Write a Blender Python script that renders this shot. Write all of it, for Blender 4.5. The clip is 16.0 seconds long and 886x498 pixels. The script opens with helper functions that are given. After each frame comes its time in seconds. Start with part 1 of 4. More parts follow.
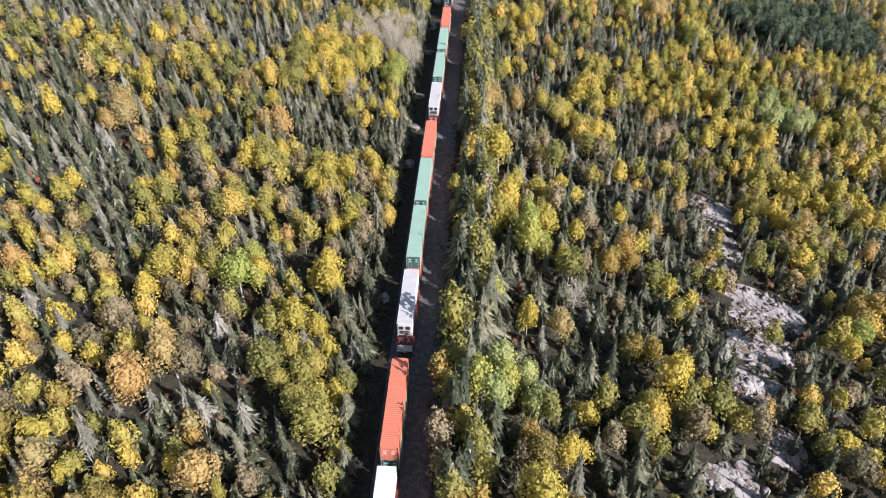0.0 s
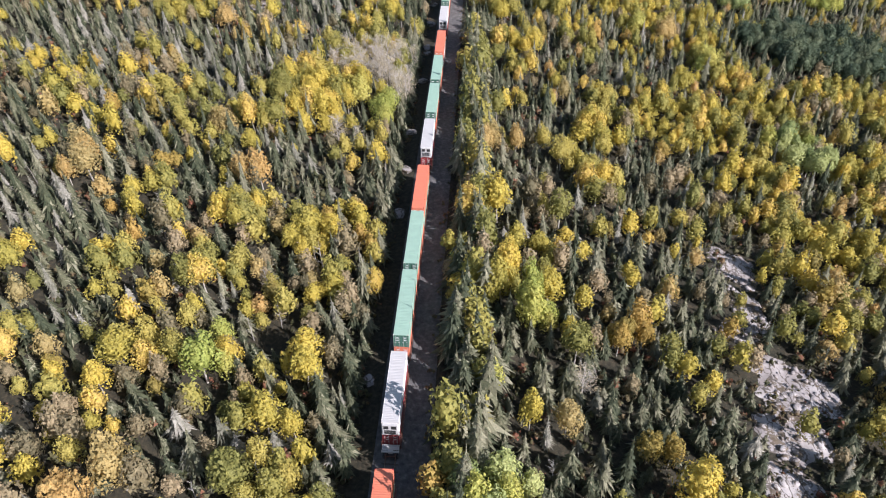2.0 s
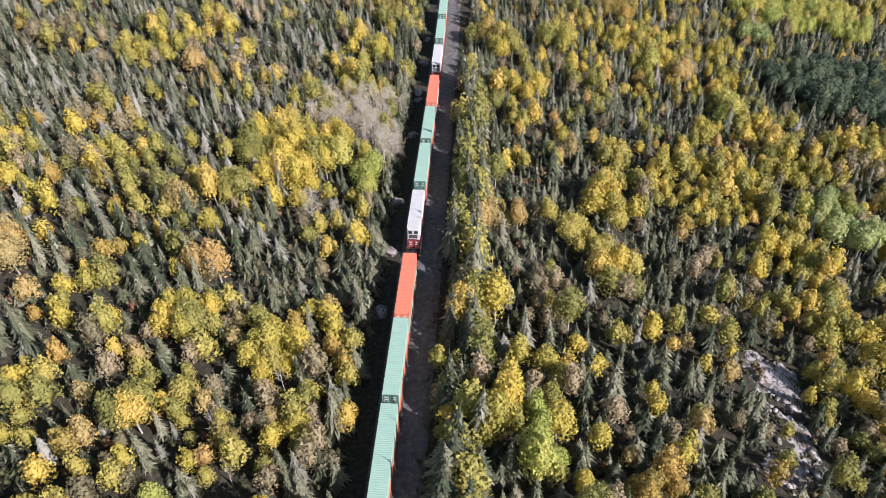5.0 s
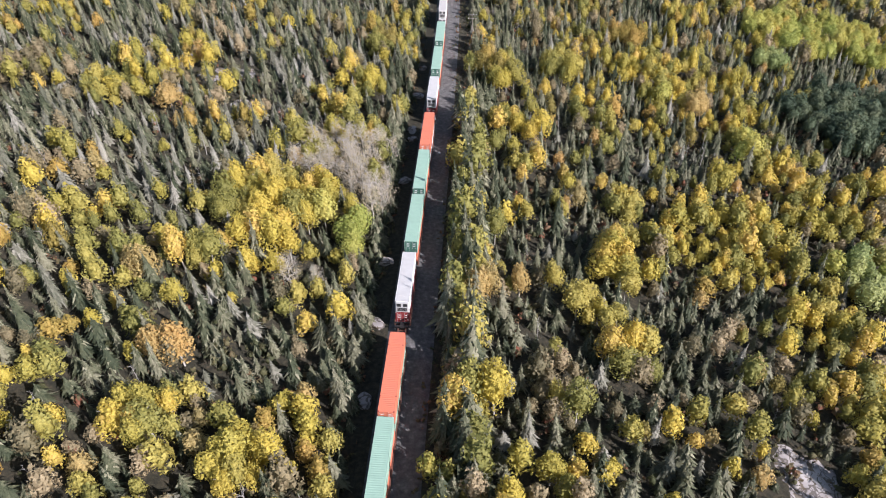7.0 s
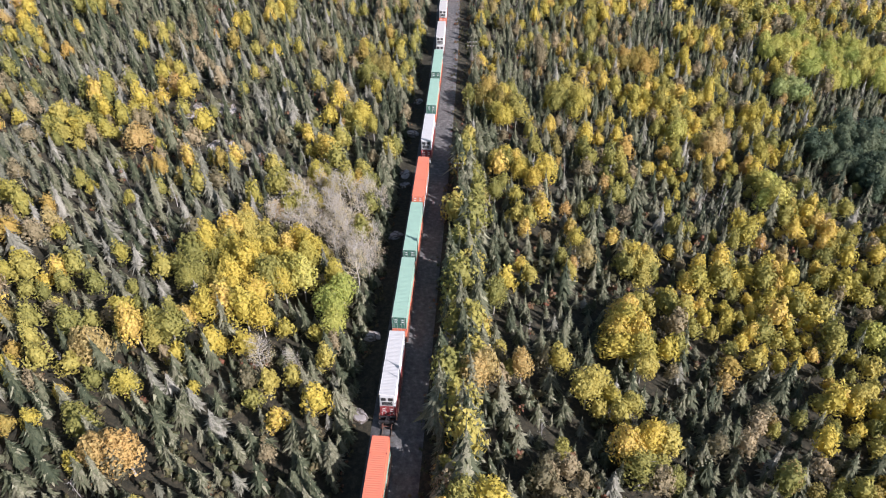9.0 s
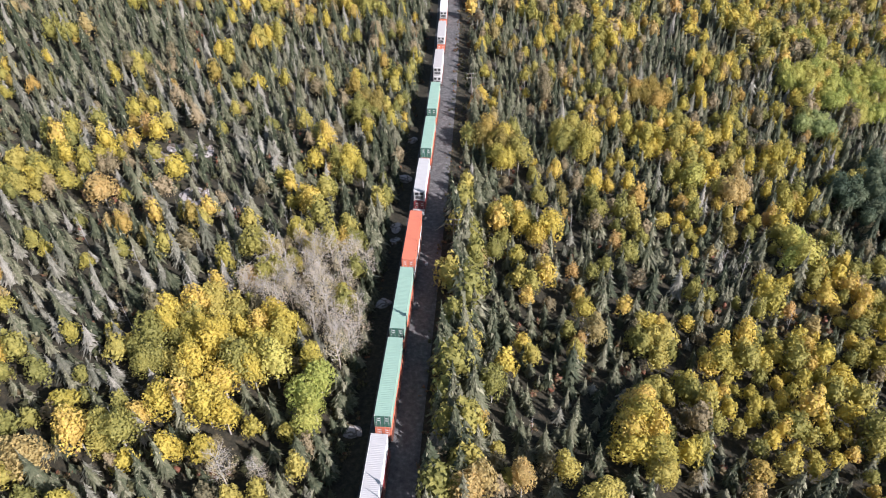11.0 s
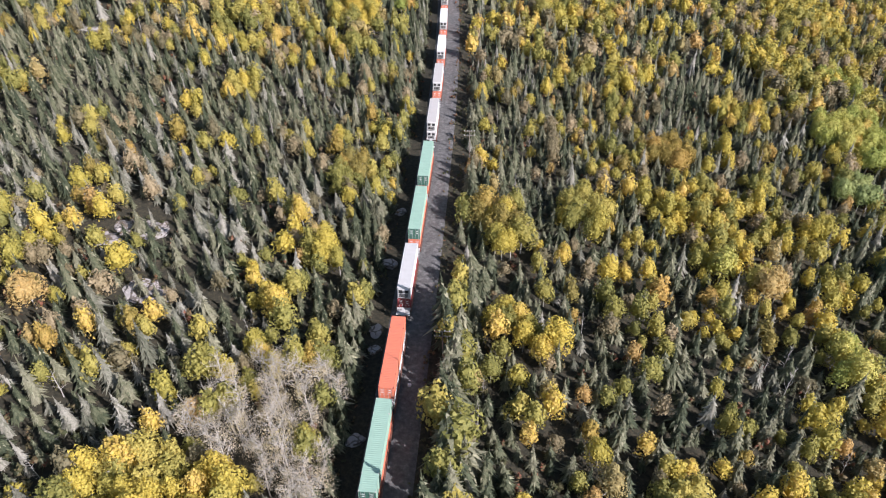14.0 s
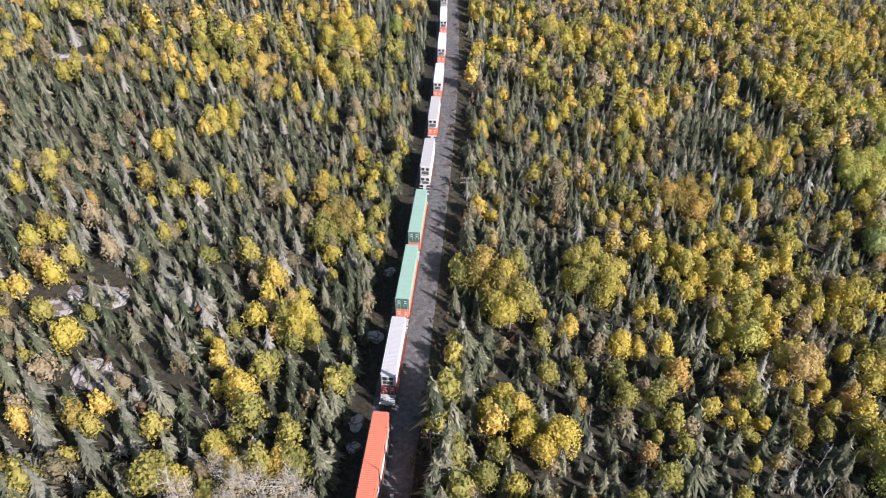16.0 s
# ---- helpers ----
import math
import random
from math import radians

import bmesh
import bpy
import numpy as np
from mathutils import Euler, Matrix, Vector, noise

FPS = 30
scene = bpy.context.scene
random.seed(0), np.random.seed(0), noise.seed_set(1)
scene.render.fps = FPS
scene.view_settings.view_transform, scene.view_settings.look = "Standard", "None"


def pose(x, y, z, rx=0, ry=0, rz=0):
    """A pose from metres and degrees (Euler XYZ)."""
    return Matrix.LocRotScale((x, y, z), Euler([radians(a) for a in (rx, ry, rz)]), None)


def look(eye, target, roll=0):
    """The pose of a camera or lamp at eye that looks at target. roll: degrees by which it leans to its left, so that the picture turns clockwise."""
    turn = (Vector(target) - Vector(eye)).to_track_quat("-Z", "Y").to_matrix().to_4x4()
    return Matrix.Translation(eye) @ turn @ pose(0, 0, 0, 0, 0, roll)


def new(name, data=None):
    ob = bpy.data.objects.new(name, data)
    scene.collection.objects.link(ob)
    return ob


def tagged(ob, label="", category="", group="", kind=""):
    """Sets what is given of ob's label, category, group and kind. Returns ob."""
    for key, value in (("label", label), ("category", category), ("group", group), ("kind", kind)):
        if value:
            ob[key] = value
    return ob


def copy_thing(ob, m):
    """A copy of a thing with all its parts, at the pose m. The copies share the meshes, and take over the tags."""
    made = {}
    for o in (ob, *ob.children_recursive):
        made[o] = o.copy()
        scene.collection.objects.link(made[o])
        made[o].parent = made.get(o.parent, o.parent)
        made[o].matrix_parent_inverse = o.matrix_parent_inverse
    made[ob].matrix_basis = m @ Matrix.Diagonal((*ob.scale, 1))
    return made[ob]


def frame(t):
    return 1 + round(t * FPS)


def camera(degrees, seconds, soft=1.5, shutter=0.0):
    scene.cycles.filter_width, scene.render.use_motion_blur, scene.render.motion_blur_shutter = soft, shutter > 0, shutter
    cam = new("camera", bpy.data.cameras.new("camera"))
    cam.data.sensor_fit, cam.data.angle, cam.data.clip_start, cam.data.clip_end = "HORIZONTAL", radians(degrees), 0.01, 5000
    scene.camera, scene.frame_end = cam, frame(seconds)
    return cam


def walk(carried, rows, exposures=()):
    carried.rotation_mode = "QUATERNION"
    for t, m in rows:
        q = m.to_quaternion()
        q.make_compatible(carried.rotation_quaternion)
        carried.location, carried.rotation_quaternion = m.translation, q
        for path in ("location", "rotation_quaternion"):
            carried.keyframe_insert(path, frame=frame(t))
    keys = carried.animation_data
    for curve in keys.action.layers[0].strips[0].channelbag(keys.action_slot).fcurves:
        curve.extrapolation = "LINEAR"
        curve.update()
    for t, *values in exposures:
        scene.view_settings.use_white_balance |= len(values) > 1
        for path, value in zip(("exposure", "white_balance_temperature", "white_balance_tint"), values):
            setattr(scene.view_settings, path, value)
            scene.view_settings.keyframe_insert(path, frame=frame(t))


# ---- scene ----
from collections import defaultdict

# ---- camera and its flight ----
cam = camera(67.0, 16.0, soft=1.05)
PATH = [
    (0.0, 12.14, -14.57, 86.98, 51.01, 2.32, 4.82),
    (0.5, 11.95, -9.72, 87.20, 50.99, 2.30, 4.76),
    (1.0, 11.79, -4.86, 87.44, 50.96, 2.28, 4.69),
    (1.5, 11.63, 0.01, 87.68, 50.95, 2.26, 4.64),
    (2.0, 11.50, 4.91, 87.91, 50.95, 2.24, 4.61),
    (2.5, 11.39, 9.81, 88.15, 50.95, 2.22, 4.58),
    (3.0, 11.29, 14.74, 88.38, 50.95, 2.20, 4.57),
    (3.5, 11.21, 19.67, 88.62, 50.95, 2.18, 4.57),
    (4.0, 11.14, 24.63, 88.86, 50.96, 2.18, 4.57),
    (4.5, 11.09, 29.60, 89.10, 50.97, 2.15, 4.59),
    (5.0, 11.05, 34.59, 89.34, 50.99, 2.13, 4.62),
    (5.5, 11.02, 39.58, 89.59, 51.01, 2.12, 4.65),
    (6.0, 11.00, 44.59, 89.83, 51.04, 2.09, 4.70),
    (6.5, 10.99, 49.62, 90.07, 51.07, 2.08, 4.74),
    (7.0, 10.99, 54.64, 90.32, 51.10, 2.05, 4.80),
    (7.5, 10.99, 59.69, 90.57, 51.12, 2.04, 4.87),
    (8.0, 10.99, 64.76, 90.82, 51.15, 2.01, 4.93),
    (8.5, 11.00, 69.83, 91.07, 51.19, 1.99, 5.02),
    (9.0, 11.02, 74.91, 91.32, 51.22, 1.97, 5.09),
    (9.5, 11.04, 80.01, 91.57, 51.25, 1.94, 5.18),
    (10.0, 11.06, 85.11, 91.83, 51.29, 1.91, 5.27),
    (10.5, 11.08, 90.22, 92.08, 51.32, 1.88, 5.37),
    (11.0, 11.10, 95.36, 92.34, 51.36, 1.85, 5.47),
    (11.5, 11.12, 100.49, 92.60, 51.39, 1.82, 5.57),
    (12.0, 11.13, 105.63, 92.88, 51.43, 1.79, 5.68),
    (12.5, 11.14, 110.79, 93.14, 51.45, 1.75, 5.78),
    (13.0, 11.15, 115.95, 93.40, 51.48, 1.71, 5.89),
    (13.5, 11.16, 121.11, 93.67, 51.52, 1.67, 6.01),
    (14.0, 11.15, 126.30, 93.95, 51.53, 1.63, 6.12),
    (14.5, 11.13, 131.48, 94.22, 51.56, 1.58, 6.23),
    (15.0, 11.11, 136.68, 94.49, 51.58, 1.53, 6.35),
    (15.5, 11.07, 141.88, 94.77, 51.60, 1.48, 6.46),
    (16.0, 11.02, 147.08, 95.06, 51.61, 1.43, 6.57),
]
walk(cam, [(t, pose(x, y, z, rx, ry, rz)) for t, x, y, z, rx, ry, rz in PATH])

# ---- daylight ----
SUN_AZ, SUN_EL = 121.0, 31.0
world = bpy.data.worlds.new("sky")
scene.world = world
world.use_nodes = True
wn = world.node_tree.nodes
sky = wn.new("ShaderNodeTexSky")
sky.sky_type = "NISHITA"
sky.sun_disc = False
sky.sun_elevation, sky.sun_rotation = radians(SUN_EL), radians(SUN_AZ)
wn["Background"].inputs["Strength"].default_value = 0.09
world.node_tree.links.new(sky.outputs["Color"], wn["Background"].inputs["Color"])
sun = new("sun", bpy.data.lights.new("sun", "SUN"))
sun.data.energy, sun.data.angle, sun.data.color = 5.0, radians(0.53), (0.98, 0.925, 0.99)
to_sun = Vector((math.sin(radians(SUN_AZ)) * math.cos(radians(SUN_EL)), math.cos(radians(SUN_AZ)) * math.cos(radians(SUN_EL)), math.sin(radians(SUN_EL))))
sun.matrix_world = look(to_sun * 300, (0, 0, 0))
scene.view_settings.exposure = 0.60


# ---- materials ----
def nodes_of(name):
    m = bpy.data.materials.new(name)
    m.use_nodes = True
    t = m.node_tree
    return m, t.nodes, t.links, t.nodes["Principled BSDF"]


def ramp(n, l, fac, stops):
    r = n.new("ShaderNodeValToRGB")
    e = r.color_ramp.elements
    while len(e) < len(stops):
        e.new(0.5)
    for el, (p, c) in zip(e, stops):
        el.position, el.color = p, (*c, 1)
    l.new(fac, r.inputs["Fac"])
    return r.outputs["Color"]


def noise_of(n, l, scale, detail=4.0, rough=0.6, coord="Object"):
    c = n.new("ShaderNodeTexCoord")
    t = n.new("ShaderNodeTexNoise")
    t.inputs["Scale"].default_value, t.inputs["Detail"].default_value, t.inputs["Roughness"].default_value = scale, detail, rough
    l.new(c.outputs[coord], t.inputs["Vector"])
    return t.outputs["Fac"]


def maths(n, l, op, a, b):
    m = n.new("ShaderNodeMath")
    m.operation = op
    for i, v in enumerate((a, b)):
        if isinstance(v, (int, float)):
            m.inputs[i].default_value = v
        else:
            l.new(v, m.inputs[i])
    return m.outputs[0]


def mixed(n, l, fac, a, b, mode="MIX"):
    m = n.new("ShaderNodeMix")
    m.data_type, m.blend_type = "RGBA", mode
    for sock, v in ((m.inputs[0], fac), (m.inputs[6], a), (m.inputs[7], b)):
        if isinstance(v, (int, float)):
            sock.default_value = v
        elif isinstance(v, tuple):
            sock.default_value = (*v, 1)
        else:
            l.new(v, sock)
    return m.outputs[2]


def bumped(n, l, b, height, strength, distance):
    u = n.new("ShaderNodeBump")
    u.inputs["Strength"].default_value, u.inputs["Distance"].default_value = strength, distance
    l.new(height, u.inputs["Height"])
    l.new(u.outputs["Normal"], b.inputs["Normal"])


def foliage(name, stops, spread=0.5, through_leaf=0.25, fleck=None, relief=0.5):
    """Leaf colour: one tone for each tree, shifted leaf by leaf, with light coming through."""
    m, n, l, b = nodes_of(name)
    at = n.new("ShaderNodeAttribute")
    at.attribute_name = "tint"
    info, geo = n.new("ShaderNodeObjectInfo"), n.new("ShaderNodeNewGeometry")
    tree = maths(n, l, "FRACT", maths(n, l, "ADD", at.outputs["Fac"], info.outputs["Random"]), 0)
    isle = maths(n, l, "MULTIPLY", maths(n, l, "SUBTRACT", geo.outputs["Random Per Island"], 0.5), spread)
    patch = maths(n, l, "MULTIPLY", maths(n, l, "SUBTRACT", noise_of(n, l, 0.9), 0.5), 0.6)
    fac = maths(n, l, "ADD", maths(n, l, "ADD", tree, isle), patch)
    col = ramp(n, l, fac, stops)
    if fleck:
        spot = maths(n, l, "GREATER_THAN", geo.outputs["Random Per Island"], fleck[1])
        col = mixed(n, l, spot, col, fleck[0])
    fine = ramp(n, l, noise_of(n, l, 5.5, 3, 0.7), [(0.3, (0.6, 0.61, 0.6)), (0.68, (1.22, 1.2, 1.17))])
    col = mixed(n, l, 1.0, col, fine, "MULTIPLY")
    l.new(col, b.inputs["Base Color"])
    b.inputs["Roughness"].default_value = 0.62
    b.inputs["Specular IOR Level"].default_value = 0.25
    bumped(n, l, b, noise_of(n, l, 7.0, 3, 0.7), relief, 0.12)
    tr = n.new("ShaderNodeBsdfTranslucent")
    l.new(col, tr.inputs["Color"])
    mx = n.new("ShaderNodeMixShader")
    mx.inputs["Fac"].default_value = through_leaf
    l.new(b.outputs["BSDF"], mx.inputs[1])
    l.new(tr.outputs["BSDF"], mx.inputs[2])
    l.new(mx.outputs["Shader"], n["Material Output"].inputs["Surface"])
    return m


LEAF = {
    "spruce": foliage("spruce_needles", [(0.0, (0.06, 0.075, 0.044)), (0.3, (0.107, 0.12, 0.07)), (0.65, (0.172, 0.176, 0.108)), (1.0, (0.27, 0.26, 0.18))], 0.6, 0.12, ((0.33, 0.32, 0.22), 0.93), 0.9),
    "grey": foliage("grey_lichened_boughs", [(0.0, (0.14, 0.145, 0.105)), (0.5, (0.24, 0.235, 0.185)), (1.0, (0.40, 0.38, 0.33))], 0.6, 0.1, None, 0.9),
    "gold": foliage("gold_leaves", [(0.0, (0.38, 0.34, 0.085)), (0.4, (0.54, 0.445, 0.095)), (0.75, (0.66, 0.51, 0.105)), (1.0, (0.68, 0.49, 0.15))], 0.34),
    "ochre": foliage("ochre_leaves", [(0.0, (0.27, 0.228, 0.073)), (0.5, (0.42, 0.317, 0.0852)), (1.0, (0.54, 0.356, 0.11))], 0.34),
    "olive": foliage("olive_leaves", [(0.0, (0.24, 0.24, 0.075)), (0.5, (0.38, 0.345, 0.095)), (1.0, (0.53, 0.44, 0.12))], 0.34),
    "orange": foliage("orange_leaves", [(0.0, (0.40, 0.33, 0.15)), (0.5, (0.52, 0.39, 0.16)), (1.0, (0.58, 0.37, 0.14))], 0.34),
    "green": foliage("green_leaves", [(0.0, (0.25, 0.31, 0.12)), (0.5, (0.38, 0.43, 0.17)), (1.0, (0.52, 0.54, 0.22))], 0.5),
    "lime": foliage("lime_leaves", [(0.0, (0.32, 0.376, 0.0974)), (0.5, (0.46, 0.465, 0.122)), (1.0, (0.58, 0.515, 0.146))], 0.5),
    "bare": foliage("thin_pale_leaves", [(0.0, (0.52, 0.45, 0.33)), (0.5, (0.62, 0.53, 0.40)), (1.0, (0.64, 0.54, 0.30))], 0.6),
    "pine": foliage("pine_needles", [(0.0, (0.055, 0.085, 0.055)), (0.5, (0.095, 0.13, 0.075)), (1.0, (0.15, 0.175, 0.1))], 0.5, 0.1),
    "tan": foliage("dull_brown_leaves", [(0.0, (0.19, 0.17, 0.10)), (0.5, (0.31, 0.255, 0.15)), (1.0, (0.44, 0.35, 0.22))], 0.35),
    "shrub": foliage("shrub_leaves", [(0.0, (0.075, 0.085, 0.04)), (0.5, (0.14, 0.13, 0.065)), (0.85, (0.21, 0.16, 0.09)), (1.0, (0.26, 0.11, 0.07))], 0.5),
}


def plain(name, stops, scale, rough=0.7, metal=0.0, bump=(0.3, 0.02), detail=5.0, coord="Object"):
    m, n, l, b = nodes_of(name)
    f = noise_of(n, l, scale, detail, 0.65, coord)
    l.new(ramp(n, l, f, stops), b.inputs["Base Color"])
    b.inputs["Roughness"].default_value, b.inputs["Metallic"].default_value = rough, metal
    bumped(n, l, b, noise_of(n, l, scale * 4, detail, 0.7, coord), *bump)
    return m


BARK = plain("bark", [(0.3, (0.07, 0.055, 0.045)), (0.7, (0.16, 0.13, 0.11))], 3.0, 0.9)
BIRCH = plain("pale_bark", [(0.3, (0.30, 0.27, 0.24)), (0.7, (0.62, 0.58, 0.52))], 2.5, 0.8)
DEAD = plain("dead_wood", [(0.3, (0.28, 0.26, 0.24)), (0.7, (0.5, 0.47, 0.44))], 3.0, 0.9)
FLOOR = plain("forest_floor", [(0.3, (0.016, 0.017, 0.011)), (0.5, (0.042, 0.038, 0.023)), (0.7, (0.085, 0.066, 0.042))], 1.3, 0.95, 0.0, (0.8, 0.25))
BALLAST = plain("ballast", [(0.3, (0.06, 0.058, 0.058)), (0.55, (0.125, 0.12, 0.118)), (0.75, (0.23, 0.22, 0.215))], 1.1, 0.95, 0.0, (1.0, 0.08), 9.0)
SLEEPER = plain("sleeper_wood", [(0.3, (0.05, 0.04, 0.035)), (0.7, (0.11, 0.09, 0.075))], 4.0, 0.9)
RAIL = plain("rail_steel", [(0.3, (0.16, 0.10, 0.07)), (0.7, (0.30, 0.24, 0.2))], 3.0, 0.5, 0.6)
POLE = plain("weathered_pole", [(0.3, (0.15, 0.12, 0.1)), (0.7, (0.3, 0.26, 0.22))], 3.0, 0.9)
GLASS = plain("insulator_glass", [(0.3, (0.5, 0.56, 0.55)), (0.7, (0.7, 0.74, 0.72))], 3.0, 0.2)


def rock_material():
    m, n, l, b = nodes_of("granite")
    c = n.new("ShaderNodeTexCoord")
    big = noise_of(n, l, 0.22, 5)
    col = ramp(n, l, big, [(0.3, (0.24, 0.21, 0.2)), (0.5, (0.38, 0.345, 0.33)), (0.68, (0.50, 0.465, 0.45))])
    lichen = maths(n, l, "GREATER_THAN", noise_of(n, l, 0.5, 7, 0.7), 0.60)
    col = mixed(n, l, maths(n, l, "MULTIPLY", lichen, 0.75), col, (0.13, 0.10, 0.06))
    # long joints of uneven width, bent by noise
    mp = n.new("ShaderNodeMapping")
    mp.inputs["Scale"].default_value, mp.inputs["Rotation"].default_value = (0.55, 0.22, 0.4), (0, 0, 0.5)
    l.new(c.outputs["Object"], mp.inputs["Vector"])
    bend = n.new("ShaderNodeTexNoise")
    bend.inputs["Scale"].default_value, bend.inputs["Detail"].default_value = 0.5, 5
    l.new(c.outputs["Object"], bend.inputs["Vector"])
    shift = n.new("ShaderNodeVectorMath")
    shift.operation = "ADD"
    l.new(mp.outputs["Vector"], shift.inputs[0])
    l.new(mixed(n, l, 1.0, bend.outputs["Color"], (1.6, 1.6, 1.6), "MULTIPLY"), shift.inputs[1])
    v = n.new("ShaderNodeTexVoronoi")
    v.feature = "DISTANCE_TO_EDGE"
    v.inputs["Scale"].default_value = 0.8
    l.new(shift.outputs[0], v.inputs["Vector"])
    crack = maths(n, l, "LESS_THAN", v.outputs["Distance"], maths(n, l, "MULTIPLY", noise_of(n, l, 0.6), 0.09))
    col = mixed(n, l, maths(n, l, "MULTIPLY", crack, 0.8), col, (0.08, 0.065, 0.05))
    soil = maths(n, l, "GREATER_THAN", noise_of(n, l, 0.28, 6, 0.7), 0.56)
    col = mixed(n, l, maths(n, l, "MULTIPLY", soil, 0.85), col, (0.12, 0.09, 0.055))
    l.new(col, b.inputs["Base Color"])
    b.inputs["Roughness"].default_value = 0.9
    bumped(n, l, b, noise_of(n, l, 1.6, 8, 0.7), 0.7, 0.25)
    return m


GRANITE = rock_material()


def paint(name, col, dirt=(0.25, 0.22, 0.2), amount=0.35, rough=0.5):
    m, n, l, b = nodes_of(name)
    f = noise_of(n, l, 0.7, 6, 0.7)
    g = noise_of(n, l, 5.0, 5, 0.7)
    d = maths(n, l, "MULTIPLY", ramp_value(n, l, f), amount)
    c = mixed(n, l, d, col, dirt)
    c = mixed(n, l, maths(n, l, "MULTIPLY", g, 0.25), c, tuple(v * 0.7 for v in col))
    l.new(c, b.inputs["Base Color"])
    b.inputs["Roughness"].default_value = rough
    return m


def ramp_value(n, l, f):
    return ramp(n, l, f, [(0.42, (0, 0, 0)), (0.7, (1, 1, 1))])


PAINT = {  # sun-faded finishes
    "white": paint("white_paint", (0.80, 0.80, 0.79), (0.5, 0.48, 0.45)),
    "grey": paint("grey_roof_paint", (0.52, 0.49, 0.47), (0.4, 0.37, 0.35)),
    "silver": paint("off_white_paint", (0.57, 0.555, 0.545), (0.42, 0.40, 0.385)),
    "red": paint("faded_red_paint", (0.72, 0.215, 0.125), (0.55, 0.18, 0.12), 0.5),
    "darkred": paint("dark_red_paint", (0.30, 0.045, 0.05), (0.2, 0.06, 0.05), 0.5),
    "green": paint("pale_green_paint", (0.335, 0.50, 0.395), (0.26, 0.39, 0.31), 0.5),
    "darkgreen": paint("dark_green_paint", (0.06, 0.16, 0.12), (0.05, 0.1, 0.08), 0.5),
    "black": paint("black_steel", (0.03, 0.03, 0.032), (0.06, 0.05, 0.045), 0.5),
    "rust": paint("brown_steel", (0.16, 0.07, 0.05), (0.1, 0.06, 0.05), 0.5),
    "orange": paint("orange_side_paint", (0.60, 0.17, 0.08), (0.4, 0.2, 0.14), 0.4),
}


# ---- plan: the line of the railway and the lie of the land ----
def track_x(y):
    y = max(-45.0, min(500.0, y)) / 100
    return -1.938 -4.666 * y +0.958 * y ** 2 -0.0946 * y ** 3 -0.0348 * y ** 4


def track_z(y):
    return 0.0077 * max(-100.0, min(700.0, y)) -0.57


# outcrops of bare rock: centre x, y, half width, half length
OUTCROPS = [(61.5, 119.4, 4.2, 8.5), (62.1, 105.7, 3.6, 6.0), (58.7, 100.1, 4.3, 3.9), (64.2, 87.2, 8.4, 6.4),
            (60.6, 76.6, 6.1, 6.7), (56.8, 66.5, 4.7, 4.4), (58.8, 54.0, 3.5, 4.0), (48.3, 46.7, 6.1, 3.1),
            (-68.3, 234.7, 5.6, 3.2), (-73.6, 229.7, 3.6, 2.0), (-59.9, 216.6, 5.8, 2.8), (-85.0, 241.5, 4.2, 2.0),
            (-55.5, 212.2, 3.5, 1.6), (-122.7, 327.0, 8.0, 2.4)]


def rocky(x, y):
    """Over 0 inside an outcrop, 1 at its middle."""
    best = -9.0
    for cx, cy, a, b in OUTCROPS:
        d = 1 - math.hypot((x - cx) / a, (y - cy) / b) + 0.5 * noise.noise((x * 0.22, y * 0.22, 3.1))
        best = max(best, d)
    return best


def land(x, y):
    d = x - track_x(y)
    s = max(abs(d) - 6.0, 0.0)
    z = track_z(y) - 0.154 * math.copysign(min(s, 400), d)
    f = min(s / 10, 1.0)
    z += f * (0.9 * noise.noise((x * 0.035, y * 0.035, 0)) + 0.35 * noise.noise((x * 0.13, y * 0.13, 5)))
    return z - 0.28 * min(max(abs(d) - 3.4, 0) / 2, 1)


# ---- mesh helpers ----
def mesh_of(name, verts, tris, mat, tint=None):
    verts, tris = np.asarray(verts, np.float32), np.asarray(tris, np.int32)
    k = tris.shape[1]
    me = bpy.data.meshes.new(name)
    me.vertices.add(len(verts))
    me.vertices.foreach_set("co", verts.ravel())
    me.loops.add(tris.size)
    me.loops.foreach_set("vertex_index", tris.ravel())
    me.polygons.add(len(tris))
    me.polygons.foreach_set("loop_start", np.arange(0, tris.size, k, dtype=np.int32))
    me.update(calc_edges=True)
    if tint is not None:
        at = me.attributes.new("tint", "FLOAT", "POINT")
        at.data.foreach_set("value", np.asarray(tint, np.float32))
    me.materials.append(mat)
    me.validate()
    return me


def bm_mesh(name, bm, mat):
    me = bpy.data.meshes.new(name)
    bm.to_mesh(me)
    bm.free()
    me.materials.append(mat)
    return me


def part(name, bm, mat, parent, label=""):
    ob = new(name, bm_mesh(name, bm, mat))
    ob.parent = parent
    return tagged(ob, label)


def box(bm, x0, x1, y0, y1, z0, z1):
    m = Matrix.LocRotScale(((x0 + x1) / 2, (y0 + y1) / 2, (z0 + z1) / 2), None, (x1 - x0, y1 - y0, z1 - z0))
    return bmesh.ops.create_cube(bm, size=1, matrix=m)


def rod(bm, a, b, r, r2=None, seg=8):
    a, b = Vector(a), Vector(b)
    q = (b - a).to_track_quat("Z", "Y")
    bmesh.ops.create_cone(bm, cap_ends=True, segments=seg, radius1=r, radius2=r if r2 is None else r2, depth=(b - a).length,
                          matrix=Matrix.LocRotScale((a + b) / 2, q, None))


